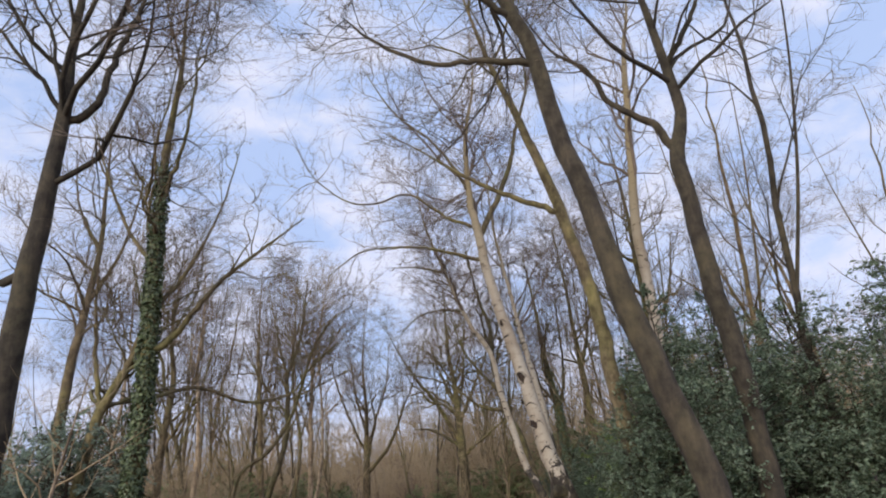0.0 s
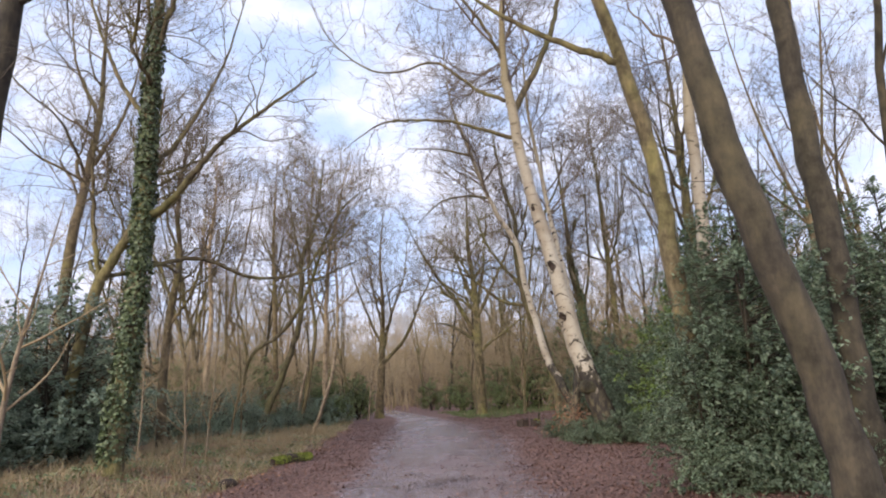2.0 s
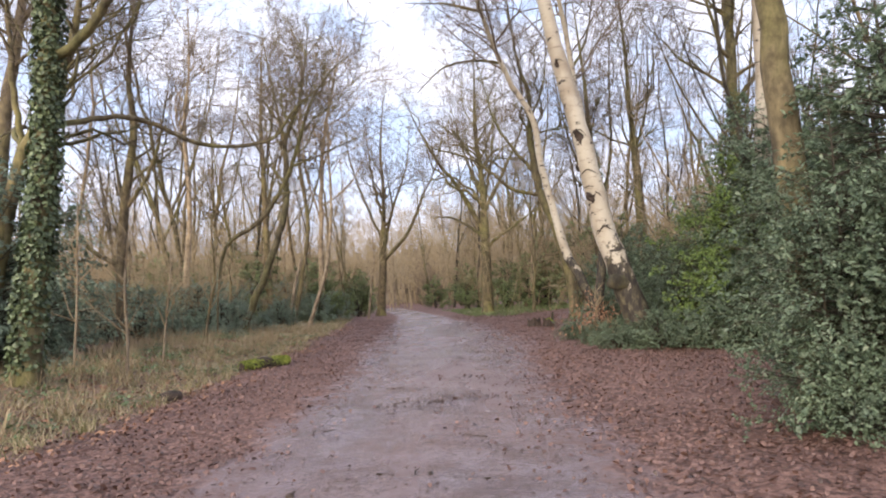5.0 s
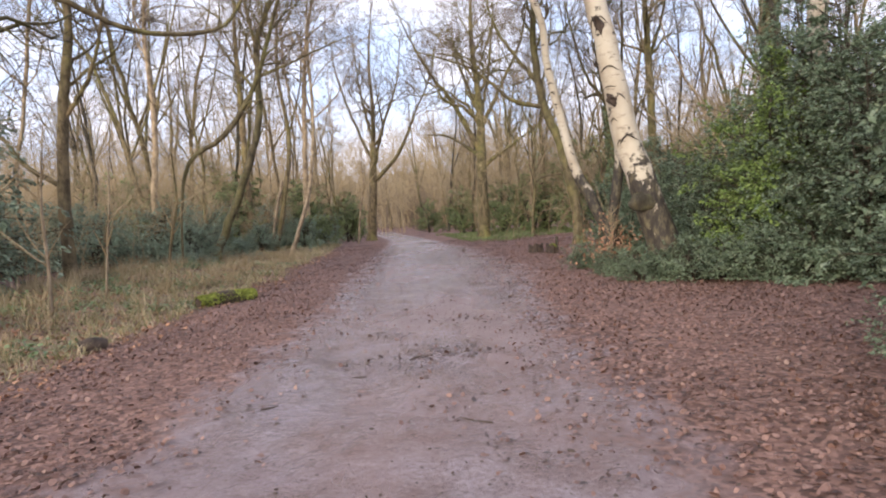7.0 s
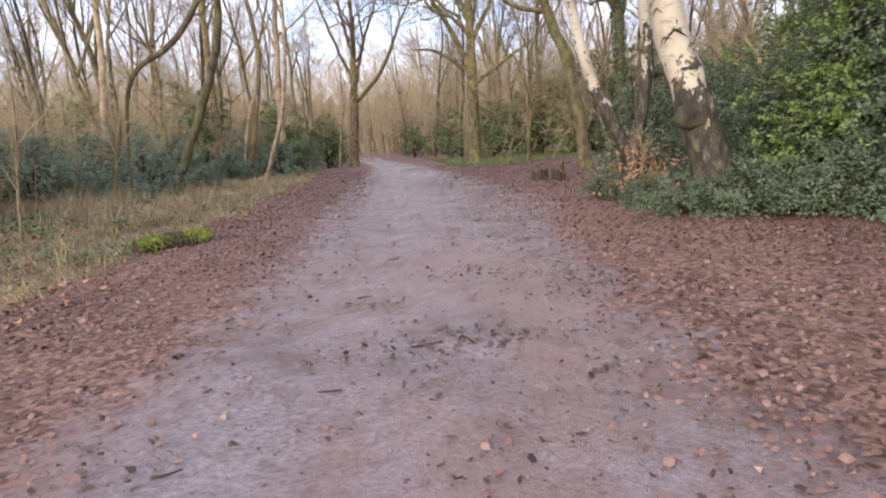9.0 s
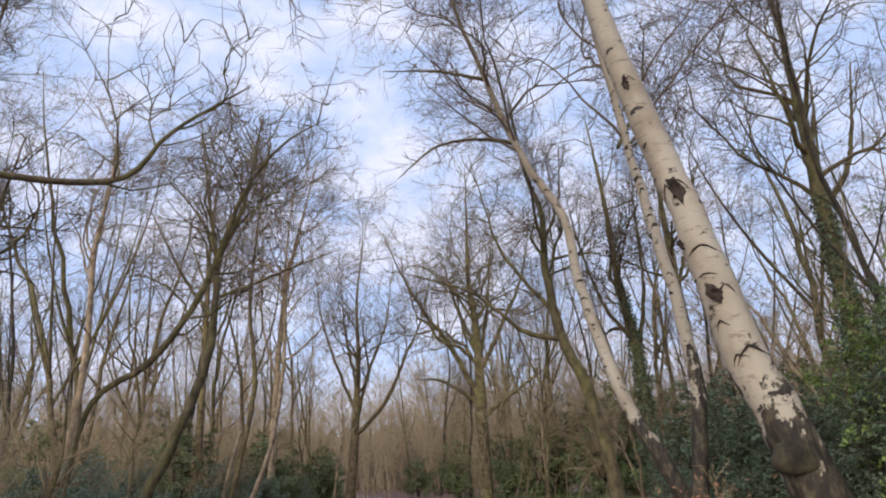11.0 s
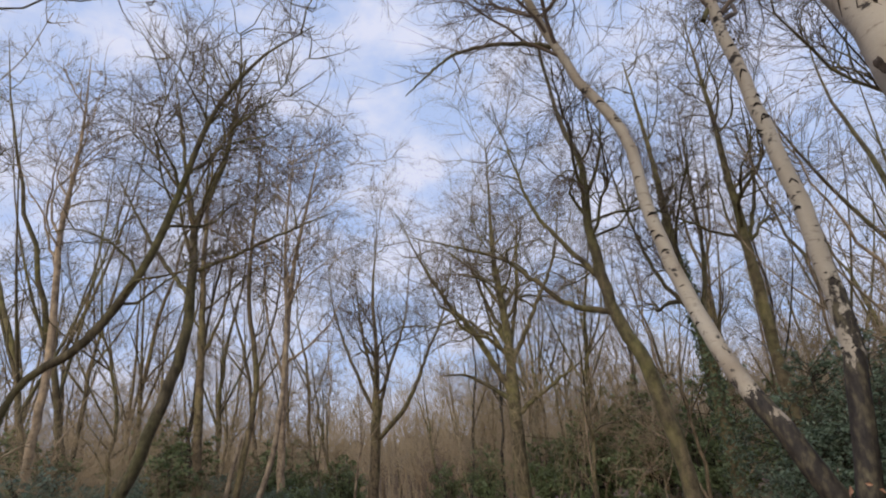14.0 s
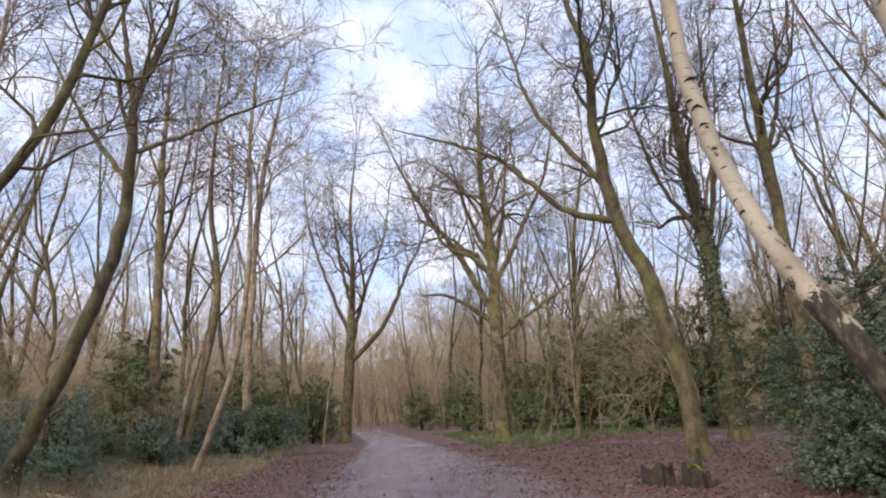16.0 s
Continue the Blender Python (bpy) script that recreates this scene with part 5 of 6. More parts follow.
for nm, lab, ms, x, y, turn, sc in (
        ("holly_bush", "conical holly with drooping tiers of grey-green leaves", HOLLY_TALL, 3.9, 12.65, 0, 1.0),
        ("holly_bush", "holly growing before the trunk of an old tree", HOLLY_TALL, 3.05, 12.15, 140, 0.6),
        ("holly_bush", "low holly spreading before a taller one", HOLLY_LOW, 2.95, 11.75, 70, 0.55),
        ("holly_bush", "low holly spreading before a taller one", HOLLY_LOW, 4.0, 11.75, 190, 0.6),
        ("holly_bush", "holly growing round the foot of an old tree", HOLLY_MID, 3.9, 13.6, 120, 0.6),
        ("holly_bush", holly_label, HOLLY_MID, 5.9, 13.6, 40, 1.15),
        ("holly_bush", holly_label, HOLLY_LOW, 5.9, 11.5, 10, 0.75),
        ("holly_bush", holly_label, HOLLY_LOW, 7.1, 10.8, 150, 0.95),
        ("holly_bush", tall_label, HOLLY_WIDE, 7.2, 14.2, 100, 1.1),
        ("holly_bush", tall_label, HOLLY_WIDE, 9.0, 12.3, 230, 1.15),
        ("holly_bush", tall_label, HOLLY_TALL, 8.2, 17.2, 210, 1.0),
        ("holly_bush", tall_label, HOLLY_WIDE, 10.8, 15.6, 20, 1.2),
        ("holly_bush", holly_label, HOLLY_MID, 6.9, 16.4, 200, 0.8),
        ("holly_sprig", "small low holly sprawling onto the leaf litter", HOLLY_LOW, 4.75, 14.9, 60, 0.38),
        ("holly_bush", foot_label, HOLLY_LOW, 2.45, 20.8, 100, 0.45),
        ("holly_bush", foot_label, HOLLY_LOW, 3.25, 20.2, 260, 0.55),
        ("holly_bush", foot_label, HOLLY_LOW, 3.9, 20.3, 80, 0.55),
        ("holly_bush", foot_label, HOLLY_LOW, 2.35, 22.2, 310, 0.42),
        ("holly_bush", foot_label, HOLLY_LOW, 3.7, 22.9, 230, 0.7),
        ("holly_bush", foot_label, HOLLY_LOW, 1.95, 24.1, 40, 0.42),
        ("holly_bush", holly_label, HOLLY_LOW, 4.55, 19.9, 140, 0.72),
        ("holly_bush", holly_label, HOLLY_LOW, 5.1, 19.5, 300, 0.85),
        ("holly_bush", holly_label, HOLLY_LOW, 5.7, 18.9, 200, 0.8),
        ("holly_bush", holly_label, HOLLY_LOW, 6.3, 18.7, 15, 0.8),
        ("holly_bush", holly_label, HOLLY_LOW, 7.3, 18.2, 165, 0.9),
        ("holly_bush", holly_label, HOLLY_MID, 4.5, 22.7, 330, 0.75),
        ("holly_bush", tall_label, HOLLY_TALL, 6.1, 21.7, 190, 1.15),
        ("evergreen_shrub", "fresh yellow-green shrub rising among the hollies", FRESH, 5.35, 21.5, 280, 1.1),
        ("holly_bush", tall_label, HOLLY_WIDE, 6.3, 19.9, 75, 0.95),
        ("holly_bush", tall_label, HOLLY_WIDE, 7.0, 22.0, 250, 1.25),
        ("holly_bush", tall_label, HOLLY_TALL, 8.0, 20.2, 310, 1.25),
        ("evergreen_shrub", "fresh green broad-leaved shrub within the hollies", FRESH, 6.6, 24.6, 20, 1.25),
        ("holly_bush", holly_label, HOLLY_BEHIND, 4.7, 25.0, 30, 0.9),
        ("holly_bush", holly_label, HOLLY_BEHIND, 5.0, 26.6, 90, 0.95),
        ("holly_bush", tall_label, HOLLY_FAR, 8.0, 26.5, 60, 0.9),
        ("holly_bush", holly_label, HOLLY_BEHIND, 7.2, 30.4, 190, 1.1),
        ("holly_bush", "tall dense holly behind the white birches", HOLLY_FAR, 4.9, 28.0, 140, 0.8),
        ("holly_bush", holly_label, HOLLY_LOW, 3.7, 26.6, 15, 0.9),
        ("holly_bush", "dark holly behind the leaning birch", HOLLY_MID, 4.3, 28.8, 25, 1.0),
        ("holly_bush", "dark holly behind the leaning birch", HOLLY_LOW, 3.5, 28.2, 160, 0.8),
        ("holly_bush", holly_label, HOLLY_BEHIND, 11.0, 33.0, 10, 1.3)):
    bush(nm, lab, x, y, ms, turn, sc, group="hollies along the path")
rng = np.random.default_rng(70)
for x, y, sc in ((-10.2, 29.2, 0.8), (-12.6, 27.8, 0.95), (-15.2, 26.6, 1.1), (-12.0, 31.2, 1.15), (-15.4, 30.4, 1.3), (-18.2, 28.2, 1.2), (-9.7, 32.4, 0.5),
                 (-12.6, 36.0, 1.1), (-11.0, 38.4, 0.7), (-14.8, 39.5, 1.3), (-10.4, 43.6, 0.9), (-13.0, 46.0, 1.3), (-18.0, 35.5, 1.3), (-11.2, 51.5, 1.1)):
    bush("rhododendron", "blue-green rhododendron in the undergrowth", x, y, RHODO_MID, rng.uniform(0, 360), sc, group="rhododendrons in the undergrowth")
for x, y, sc in ((-12.8, 21.4, 1.0), (-15.4, 23.0, 1.2), (-13.0, 17.4, 1.0), (-15.8, 18.4, 1.25), (-12.6, 13.6, 0.95), (-11.9, 20.2, 1.7), (-14.6, 15.0, 1.7), (-10.9, 19.4, 0.6), (-11.4, 15.6, 0.7), (-19.0, 22.5, 1.3)):
    bush("rhododendron", "tall dark evergreen behind the ivy tree", x, y, RHODO_TALL, rng.uniform(0, 360), sc, group="evergreens behind the ivy tree")
for x, y, sc in ((2.6, 48.5, 1.15), (5.2, 47.2, 1.5), (8.0, 46.2, 1.5), (3.6, 52.5, 1.4), (10.8, 44.6, 1.45), (0.9, 54.0, 1.0), (13.6, 42.0, 1.5), (7.0, 52.0, 1.7), (-1.9, 58.0, 1.0), (-11.2, 61.0, 1.1), (-5.6, 70.0, 1.0), (-2.6, 73.0, 1.3), (-14.5, 60.0, 1.5), (-14.4, 72.0, 1.4), (-10.6, 45.6, 0.95), (-13.4, 42.0, 1.35), (-12.4, 49.0, 1.3), (-16.0, 37.0, 1.2), (-10.4, 55.5, 1.0), (-17.0, 48.0, 1.5), (11.5, 38.0, 1.2), (9.6, 41.5, 0.9), (6.4, 44.4, 0.9), (-19.5, 41.0, 1.4), (12.6, 48.5, 1.6), (-21.0, 54.0, 1.5)):
    bush("evergreen_shrub", "soft green evergreen shrub beyond the clearing", x, y, FAR_GREEN, rng.uniform(0, 360), sc, group="evergreens beyond the clearing")


# ---- saplings, stumps and logs ----
def sapling(label, x, y, rows, seed, mat=BARK_PALE, n=14, twig=TWIG_TAN):
    """A thin stem with side shoots; rows of (dx, dz, radius)."""
    rng = np.random.default_rng(seed)
    gz = float(floor_z(x, y))
    root = np.array([x, y, gz])
    s = spline([(x + dx, y, gz + dz, r) for dx, dz, r in rows], 14)
    ob = new("sapling")
    ob.location = root
    tagged(ob, label, "sapling")
    v, f = tubes(s[None, :, :3], s[None, :, 3], 7, lump=lumpy(rng, 14, 7, 0.08))
    part_mesh("stem", mesh_from("stem", v - root, f, [mat]), ob)
    P, R = s[None, :, :3], s[None, :, 3]
    b = offspring(rng, P, R, n, 0.25, 1.0, (30, 65), 0.42, 6, 0.12, 0.08, 0.6, 0.007)
    c = offspring(rng, *b, n * 4, 0.2, 1.0, (25, 60), 0.5, 4, 0.15, 0.05, 0.6, 0.004)
    v, f = join([tubes(*b, 5), tubes(*c, 3)])
    tagged(part_mesh("twig_spray", mesh_from("twig_spray", v - root, f, [twig]), ob), kind="stuff")
    return ob


sapling("thin pale grey sapling with forking twigs", -6.9, 10.85, [(0, -0.1, 0.055), (0.05, 1.2, 0.046), (0.2, 2.2, 0.036), (0.5, 3.4, 0.018), (0.8, 4.6, 0.006)], 81, BARK_PALE, 9)
sapling("thin pale sapling in the verge", -7.6, 18.2, [(0, -0.1, 0.035), (0.03, 0.9, 0.03), (0.0, 1.9, 0.022), (0.15, 3.2, 0.008)], 82)
sapling("thin pale sapling in the verge", -9.1, 18.8, [(0, -0.1, 0.03), (0.1, 1.2, 0.025), (0.15, 2.6, 0.018), (0.2, 4.2, 0.006)], 83)
sapling("thin pale sapling in the verge", -8.1, 20.6, [(0, -0.1, 0.03), (0.12, 1.0, 0.025), (0.25, 2.0, 0.018), (0.3, 3.3, 0.006)], 84)
sapling("straight pale sapling before the green shrubs", 2.2, 44, [(0, -0.1, 0.04), (0.03, 1.5, 0.035), (0.06, 3.0, 0.03), (0.2, 5.5, 0.008)], 85)
sapling("thin birch sapling leaning over the path's edge", -8.6, 50, [(0, -0.1, 0.07), (0.3, 2.2, 0.06), (0.6, 4.0, 0.05), (0.5, 7.0, 0.012)], 86)
sapling("dark crooked sapling in front of rhododendrons", -9.55, 26.2, [(0, -0.1, 0.05), (0.2, 1.0, 0.045), (0.4, 1.9, 0.04), (0.35, 3.6, 0.01)], 87, BARK_BROWN)
sapling("brown-leaved sapling at the birch's foot", 2.25, 22.9, [(0, -0.1, 0.02), (0.1, 0.5, 0.015), (0.15, 1.3, 0.005)], 88, BARK_BROWN, 22)


def dead_stub(label, x, y, h, r, lean, seed, mat=BARK_PALE):
    rng = np.random.default_rng(seed)
    gz = float(floor_z(x, y))
    root = np.array([x, y, gz])
    s = spline([(x, y, gz - 0.1, r), (x + lean * 0.4, y, gz + h * 0.5, r * 0.85), (x + lean, y, gz + h, r * 0.7)], 16)
    ob = new("dead_stem")
    ob.location = root
    part_mesh("trunk", stem_mesh(rng, s[:, :3], s[:, 3], root, mat, 10, 0.3, 0.12), ob)
    return tagged(ob, label, "dead tree")


dead_stub("pale broken-off dead stem among bushes", -10.95, 39.8, 3.5, 0.09, 0.75, 91)


def log(name, label, a, b, r, mat, end_mat, seed, moss=None):
    """A fallen log between two places on the ground."""
    rng = np.random.default_rng(seed)
    k = 14
    p0, p1 = np.array([*a, float(floor_z(*a)) + r * 0.55]), np.array([*b, float(floor_z(*b)) + r * 0.55])
    mid = (p0 + p1) / 2 + np.array([0, 0, r * 0.25])
    s = spline([(*p0, r), (*mid, r * 1.05), (*p1, r * 0.85)], k)
    ob = new(name)
    ob.location = p0
    lump = lumpy(rng, k, 12, 0.12)
    v, f = tubes(s[None, :, :3], s[None, :, 3], 12, lump=lump)
    part_mesh("wood", mesh_from("wood", v - p0, f, [mat]), ob)
    for e in (0, k - 1):
        ring = v.reshape(k, 12, 3)[e]
        bm = bmesh.new()
        vs = [bm.verts.new(q - p0) for q in ring]
        c = bm.verts.new(ring.mean(0) - p0 + (s[e, :3] - s[abs(e - 1), :3]) * 0.15)
        for i in range(12):
            bm.faces.new((vs[i], vs[(i + 1) % 12], c))
        part("cut_end", bm, end_mat, ob, "", False)
    if moss:
        n = 3200
        u = np.minimum(rng.random(n) ** 1.35 * (k - 1), k - 1.01)
        i = u.astype(int)
        q = (u - i)[:, None]
        c = s[i, :3] * (1 - q) + s[i + 1, :3] * q
        ang = rng.normal(0.1, 0.95, n)
        along = unit((p1 - p0)[None])[0]
        sidev = np.cross(along, [0, 0, 1.0])
        out = np.outer(np.sin(ang), sidev) + np.outer(np.cos(ang), [0, 0, 1.0])
        v2, f2 = leaves(rng, c + out * r * 1.02 - p0, out, np.full(n, 0.04), 1.6, 0.3, 0.6)
        tagged(part_mesh("moss", mesh_from("moss", v2, f2, [moss], smooth=False), ob, "bright yellow-green moss cushion"), kind="stuff")
    return tagged(ob, label, "log")


log("mossy_log", "short fallen log with bright green moss on the verge", (-5.35, 21.35), (-6.15, 20.45), 0.14, ROTTEN, ROTTEN, 95, MOSS)
log("fallen_log", "pale bleached log lying in the undergrowth", (-9.3, 30.8), (-7.7, 30.1), 0.06, HEARTWOOD, HEARTWOOD, 96)
log("cut_log", "small dark sawn log end on the leaves", (-5.98, 16.4), (-5.75, 16.62), 0.11, ROTTEN, BARK_DARK, 98)


def stump(label, x, y, r, h, seed, hollow):
    """A weathered stump with an uneven rim."""
    rng = np.random.default_rng(seed)
    gz = float(floor_z(x, y))
    ob = new("tree_stump")
    ob.location = (x, y, gz)
    k, n = 9, 20
    a = np.arange(n) * 2 * np.pi / n
    rim = h * (0.92 + 0.16 * np.cos(4 * a + 0.5) + 0.2 * np.sin(a + seed) + rng.normal(0, 0.05, n))
    wob = 1 + 0.12 * np.cos(4 * a + 0.5) + 0.1 * np.sin(a * 2 + seed) + 0.06 * np.sin(a * 5 + seed) + rng.normal(0, 0.05, n)
    rows = []
    for i in range(k):
        q = i / (k - 1)
        rr = r * (1 + 0.3 * math.exp(-q * 5)) * wob
        rows.append(np.stack([rr * np.cos(a), rr * np.sin(a), -0.05 + (rim + 0.05) * q], -1))
    for q, d in ((0.78, 0.0), (0.66, hollow * 0.5), (0.4, hollow)):
        rows.append(np.stack([r * q * wob * np.cos(a), r * q * wob * np.sin(a), rim * (1 - d)], -1))
    v = np.concatenate(rows)
    m = len(rows)
    i = (np.arange(m - 1)[:, None] * n + np.arange(n)[None, :])
    i2 = (np.arange(m - 1)[:, None] * n + (np.arange(n)[None, :] + 1) % n)
    f = np.stack([i, i2, i2 + n, i + n], -1).reshape(-1, 4)
    part_mesh("wood", mesh_from("wood", v, f, [ROTTEN], smooth=False), ob)
    bm = bmesh.new()
    ring = rows[-1]
    vs = [bm.verts.new(q) for q in ring]
    c = bm.verts.new(ring.mean(0) - np.array([0, 0, 0.03]))
    for j in range(n):
        bm.faces.new((vs[j], vs[(j + 1) % n], c))
    part("heart", bm, HEARTWOOD if hollow < 0.3 else HOLLOW, ob)
    t = rng.uniform(0.3, 2.6, 260)
    q = r * rng.uniform(0.75, 1.06, 260)
    pos = np.stack([q * np.cos(t), q * np.sin(t), np.interp(t, a, rim) + 0.01], -1)
    v2, f2 = leaves(rng, pos, np.tile([0, 0, 1.0], (260, 1)), np.full(260, 0.035), 1.5, 0.3, 0.6)
    tagged(part_mesh("moss", mesh_from("moss", v2, f2, [MOSS], smooth=False), ob, "green moss on the rim"), kind="stuff")
    return tagged(ob, label, "stump")


stump("dark hollow stump with a mossy rim beside the path", 1.2, 29.55, 0.21, 0.27, 3, 0.55)
stump("dark rotten stump beside a short mossy post", 1.72, 29.35, 0.21, 0.25, 5, 0.5)
dead_stub("short mossy post standing by the stump", 1.88, 29.75, 0.5, 0.05, 0.03, 93, MOSSY_WOOD)

# ---- leaf litter, grass and twigs on the ground ----
def litter(name, label, n, seed, size, yr, mat, band):
    rng = np.random.default_rng(seed)
    y = yr[0] + (yr[1] - yr[0]) * rng.random(n * 4) ** 1.25
    off = rng.uniform(-9.5, 9.0, n * 4)
    keep = np.interp(off, *band) * np.clip((y - yr[0]) / 3, 0, 1)
    patch = 0.5 + 0.5 * np.sin(off * 1.7 + y * 0.45 + 1.2 * np.sin(y * 0.8)) * np.sin(y * 1.1 - off * 0.6)
    ok = np.nonzero(rng.random(n * 4) < keep * (0.45 + 0.75 * patch))[0][:n]
    y, off = y[ok], off[ok]
    x = centre(y) + off
    z = floor_z(x, y) + rng.uniform(0.008, 0.03, len(x))
    v, f = broad_leaves(rng, np.stack([x, y, z], -1), size, 0.33, 0.4)
    return tagged(new(name, mesh_from(name, v, f, [mat], smooth=False)), label, "leaves", kind="stuff")


BAND = ([-9.5, -9, -6.5, -4.8, -4.0, -2.2, -1.5, -0.8, 0, 0.9, 1.5, 2.2, 4.5, 6.5, 9.0], [0, 0.45, 0.55, 0.75, 1.0, 0.75, 0.22, 0.03, 0.025, 0.1, 0.4, 0.95, 1.0, 0.8, 0])
TRODDEN = ([-9, -3.0, -2.2, 0, 2.2, 3.0, 6.5], [0, 0.1, 1.0, 1.0, 1.0, 0.1, 0])
VERGE = ([-9, -7.5, -5.5, -4.4, -3.6, 6.5], [0.5, 0.8, 1.0, 1.0, 0, 0])
litter("fallen_leaves", "orange-brown leaves caught in the verge grass", 17000, 124, 0.045, (4, 40), BROWN_LEAF, VERGE)
litter("leaf_fragments", "dark trodden scraps of leaf on the mud", 5500, 123, 0.017, (3, 34), ROTTEN, TRODDEN)
litter("fallen_leaves", "reddish-brown fallen leaves strewn beside the path", 104000, 121, 0.036, (0, 46), LITTER, BAND)


def grass(name, label, n, seed, yr, orr, h, mat, width=0.006):
    rng = np.random.default_rng(seed)
    tuft = n // 14
    ty, to = yr[0] + (yr[1] - yr[0]) * rng.random(tuft) ** 1.2, rng.uniform(*orr, tuft)
    who = rng.integers(0, tuft, n)
    y = ty[who] + rng.normal(0, 0.07, n)
    x = centre(ty[who]) + to[who] + rng.normal(0, 0.07, n)
    p = np.stack([x, y, floor_z(x, y) - 0.01], -1)
    d = unit(np.stack([rng.normal(0, 0.55, n), rng.normal(0, 0.55, n), np.ones(n)], -1))
    L = (h * rng.uniform(0.35, 1.2, n))[:, None]
    a = rng.uniform(0, np.pi, n)
    s = np.stack([np.cos(a), np.sin(a), 0 * a], -1) * width
    mid = p + d * L * 0.6
    tip = mid + unit(d + np.stack([rng.normal(0, 0.5, n), rng.normal(0, 0.5, n), -0.3 + 0 * a], -1)) * L * 0.45
    v = np.stack([p - s, p + s, mid + s * 0.8, mid - s * 0.8, tip], 1).reshape(-1, 3)
    i = np.arange(n)[:, None] * 5
    f = np.concatenate([i + [0, 1, 2], i + [0, 2, 3], i + [3, 2, 4]], 1).reshape(-1, 3)
    return tagged(new(name, mesh_from(name, v, f, [mat], smooth=False)), label, "grass", kind="stuff")


grass("grass", "rough straw-green grass on the verge", 34000, 131, (5, 50), (-9.5, -4.4), 0.24, GRASS)
grass("grass", "rough grass beyond the clearing", 9000, 132, (42, 58), (2.8, 10), 0.25, YEW, 0.012)
grass("dead_fern", "tall dry bracken and straw stalks in the verge", 9000, 133, (6, 36), (-10.5, -5.0), 0.55, TWIG_TAN, 0.006)


def herbs(n, seed):
    rng = np.random.default_rng(seed)
    k = n // 40
    cy, co = rng.uniform(8, 30, k), rng.uniform(-8.5, -4.6, k)
    who = rng.integers(0, k, n)
    y, off = cy[who] + rng.normal(0, 0.18, n), co[who] + rng.normal(0, 0.18, n)
    x = centre(cy[who]) + off
    z = floor_z(x, y) + rng.uniform(0.02, 0.16, n)
    v, f = leaves(rng, np.stack([x, y, z], -1), np.tile([0, 0, 1.0], (n, 1)), np.full(n, 0.055), 1.3, 0.15, 0.5)
    tagged(new("ground_herbs", mesh_from("ground_herbs", v, f, [HERB], smooth=False)), "small green bramble and herb leaves in the verge", "plants", kind="stuff")


herbs(4500, 141)
fern_rng = np.random.default_rng(142)
bp = np.array([2.3, 22.6, float(floor_z(2.3, 22.6)) + 0.65]) + fern_rng.normal(0, 1, (420, 3)) * np.array([0.38, 0.3, 0.28])
tagged(new("withered_leaves", mesh_from("withered_leaves", *leaves(fern_rng, bp, np.tile([0, -0.4, 0.6], (420, 1)), np.full(420, 0.05), 1.6, 0.2, 0.8), [BROWN_LEAF], smooth=False)),
       "orange-brown withered leaves on the birch-foot sapling", "leaves", kind="stuff")


def fallen_twig(x, y, length, turn, r, seed):
    rng = np.random.default_rng(seed)
    gz = float(floor_z(x, y)) + r
    d = np.array([[math.cos(turn), math.sin(turn), 0.0]])
    p, q = shoots(rng, np.array([[0.0, 0, 0]]), d, np.array([length]), np.array([r]), 7, 0.16, 0.0, 0.5)
    p[:, :, 2] = np.abs(p[:, :, 2]) * 0.15
    c = offspring(rng, p, q, 3, 0.2, 0.9, (30, 60), 0.4, 3, 0.15, 0.0, 0.7, r * 0.5)
    c[0][:, :, 2] = np.abs(c[0][:, :, 2]) * 0.3
    v, f = join([tubes(p, q, 6), tubes(*c, 4)])
    ob = new("fallen_twig", mesh_from("fallen_twig", v, f, [ROTTEN]))
    ob.location = (x, y, gz)
    tagged(ob, "dark wet twig lying on the muddy path", "twig", "twigs on the path")


for i, (x, y, l, t) in enumerate(((-1.35, 15.0, 0.45, 0.5), (-1.7, 14.2, 0.25, 2.9), (-0.7, 17.4, 0.3, 0.3), (-1.9, 18.6, 0.3, 1.0), (-0.5, 12.7, 0.5, 2.8), (-1.2, 21.0, 0.4, 0.2), (0.1, 19.5, 0.5, 2.5), (-2.0, 16.6, 0.22, 0.8), (-1.1, 11.2, 0.3, 1.9), (0.5, 14.4, 0.35, 0.4), (-1.0, 23.6, 0.4, 2.7), (-2.4, 13.2, 0.25, 0.1))):
    fallen_twig(x, y, l * 0.6, t, 0.008, 150 + i)


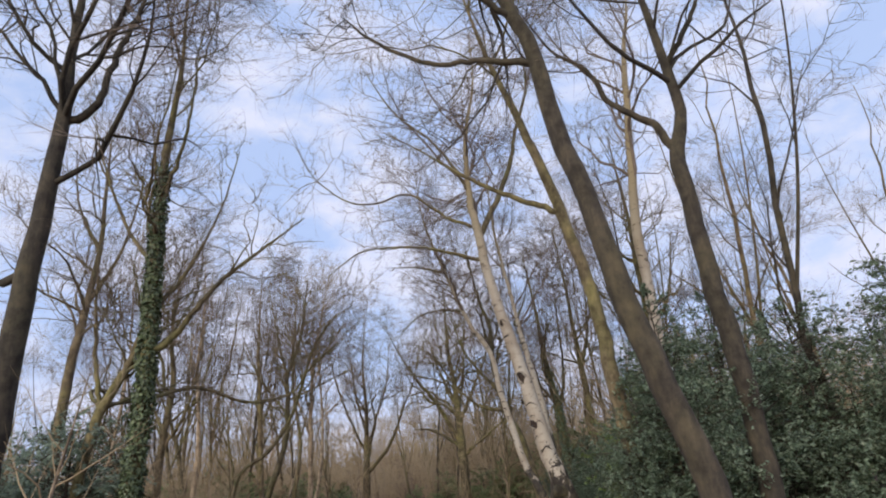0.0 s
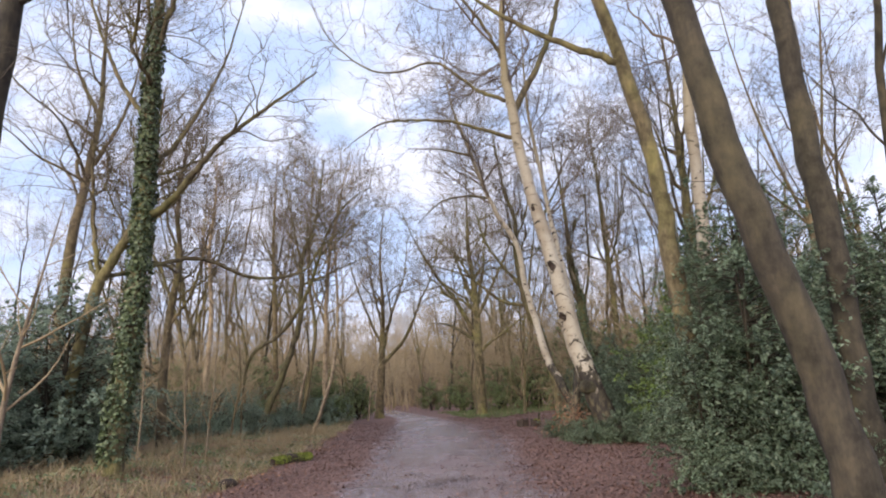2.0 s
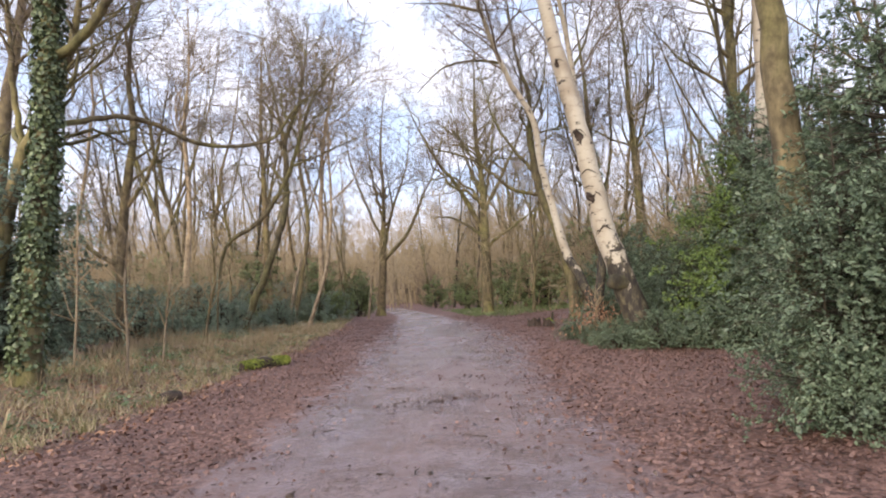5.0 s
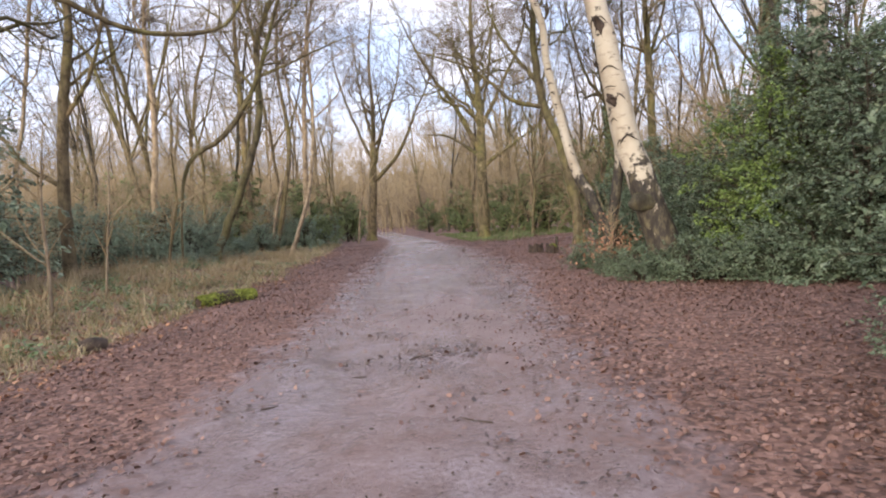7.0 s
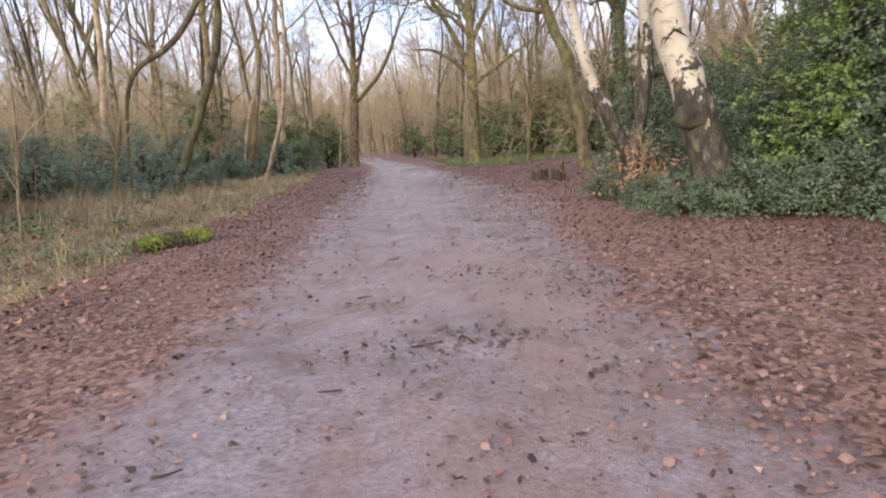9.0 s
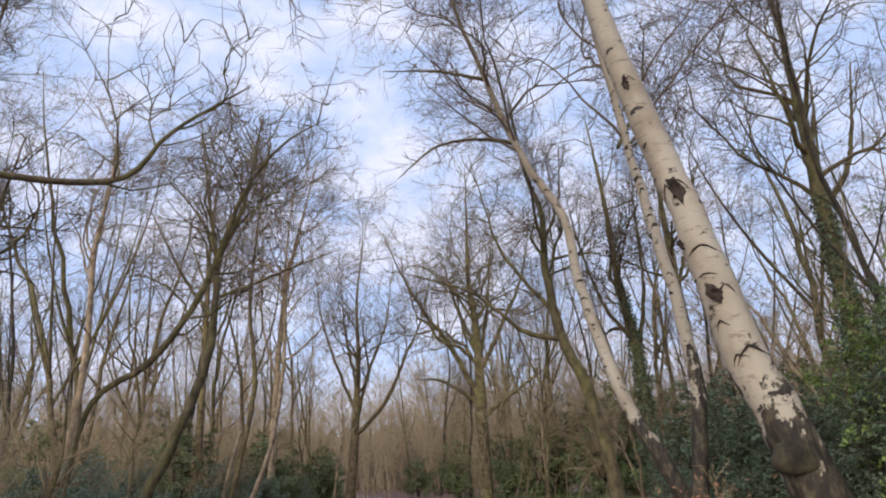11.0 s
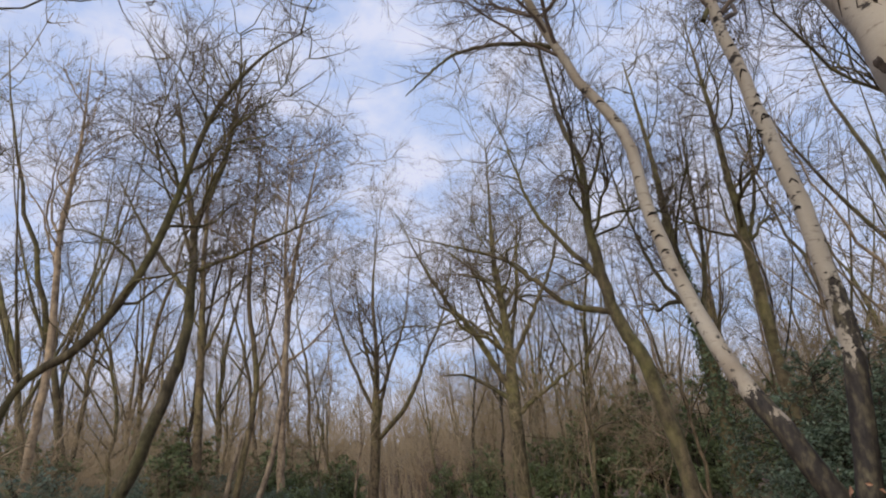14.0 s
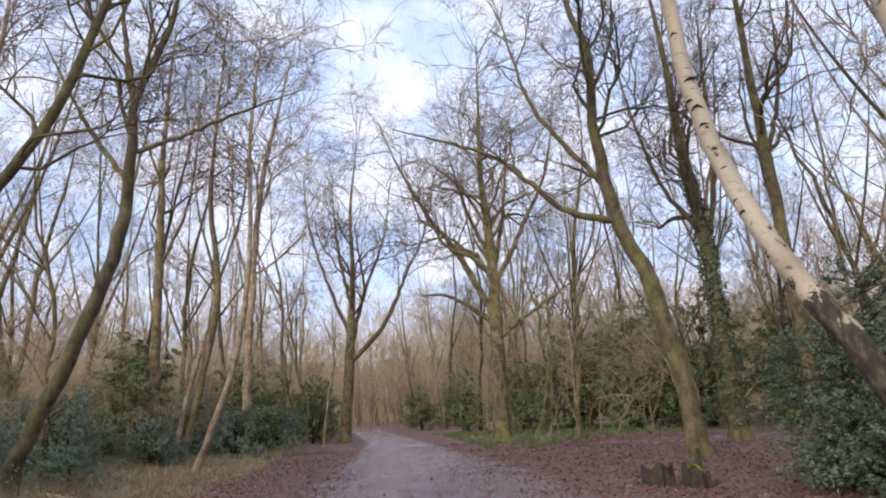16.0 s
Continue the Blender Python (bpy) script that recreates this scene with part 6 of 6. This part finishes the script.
def clods(n, seed):
    """Trodden crumbs of mud and small stones on the path."""
    rng = np.random.default_rng(seed)
    ico = bmesh.new()
    bmesh.ops.create_icosphere(ico, subdivisions=1, radius=1.0)
    bv = np.array([v.co[:] for v in ico.verts])
    bf = np.array([[v.index for v in f.verts] for f in ico.faces])
    ico.free()
    y = rng.uniform(4, 32, n)
    x = centre(y) + rng.normal(0.1, 0.9, n)
    s = np.exp(rng.normal(-4.75, 0.45, n))
    c = np.stack([x, y, floor_z(x, y)], -1)
    v = c[:, None] + bv[None] * (1 + rng.normal(0, 0.2, (n, len(bv), 1))) * s[:, None, None] * np.array([1.3, 1.0, 0.6])
    f = bf[None] + (np.arange(n) * len(bv))[:, None, None]
    tagged(new("mud_clods", mesh_from("mud_clods", v.reshape(-1, 3), f.reshape(-1, 3), [ROTTEN], smooth=False)), "dark crumbs of mud and grit on the path", "mud", kind="stuff")


clods(800, 161)


def debris(x, y, n, seed):
    """A trodden heap of wet leaves on the path."""
    rng = np.random.default_rng(seed)
    wide = 0.035 * math.sqrt(n)
    px, py = x + rng.normal(0, wide, n), y + rng.normal(0, wide * 0.7, n)
    pos = np.stack([px, py, floor_z(px, py) + rng.uniform(0.008, 0.03, n)], -1)
    tagged(new("leaf_heap", mesh_from("leaf_heap", *broad_leaves(rng, pos, 0.03, 0.4, 0.3), [SODDEN_LEAF], smooth=False)), "reddish wet leaves trodden into the muddy path", "leaves", kind="stuff")


for i, (x, y, n) in enumerate(((-1.3, 14.9, 90), (-0.9, 15.2, 60), (-1.05, 17.6, 50), (-0.46, 15.1, 24), (-1.88, 14.8, 14), (0.1, 14.4, 20), (-1.7, 13.6, 10), (-1.6, 16.3, 14), (-0.87, 13.2, 22),
                               (-0.65, 13.5, 12), (-1.1, 20.1, 16), (-0.25, 19.5, 18), (-0.8, 12.6, 16), (-0.5, 12.2, 12), (0.16, 11.5, 18), (-0.2, 11.9, 12), (-0.1, 16.3, 16), (-1.3, 19.5, 14))):
    debris(x, y, n, 171 + i)
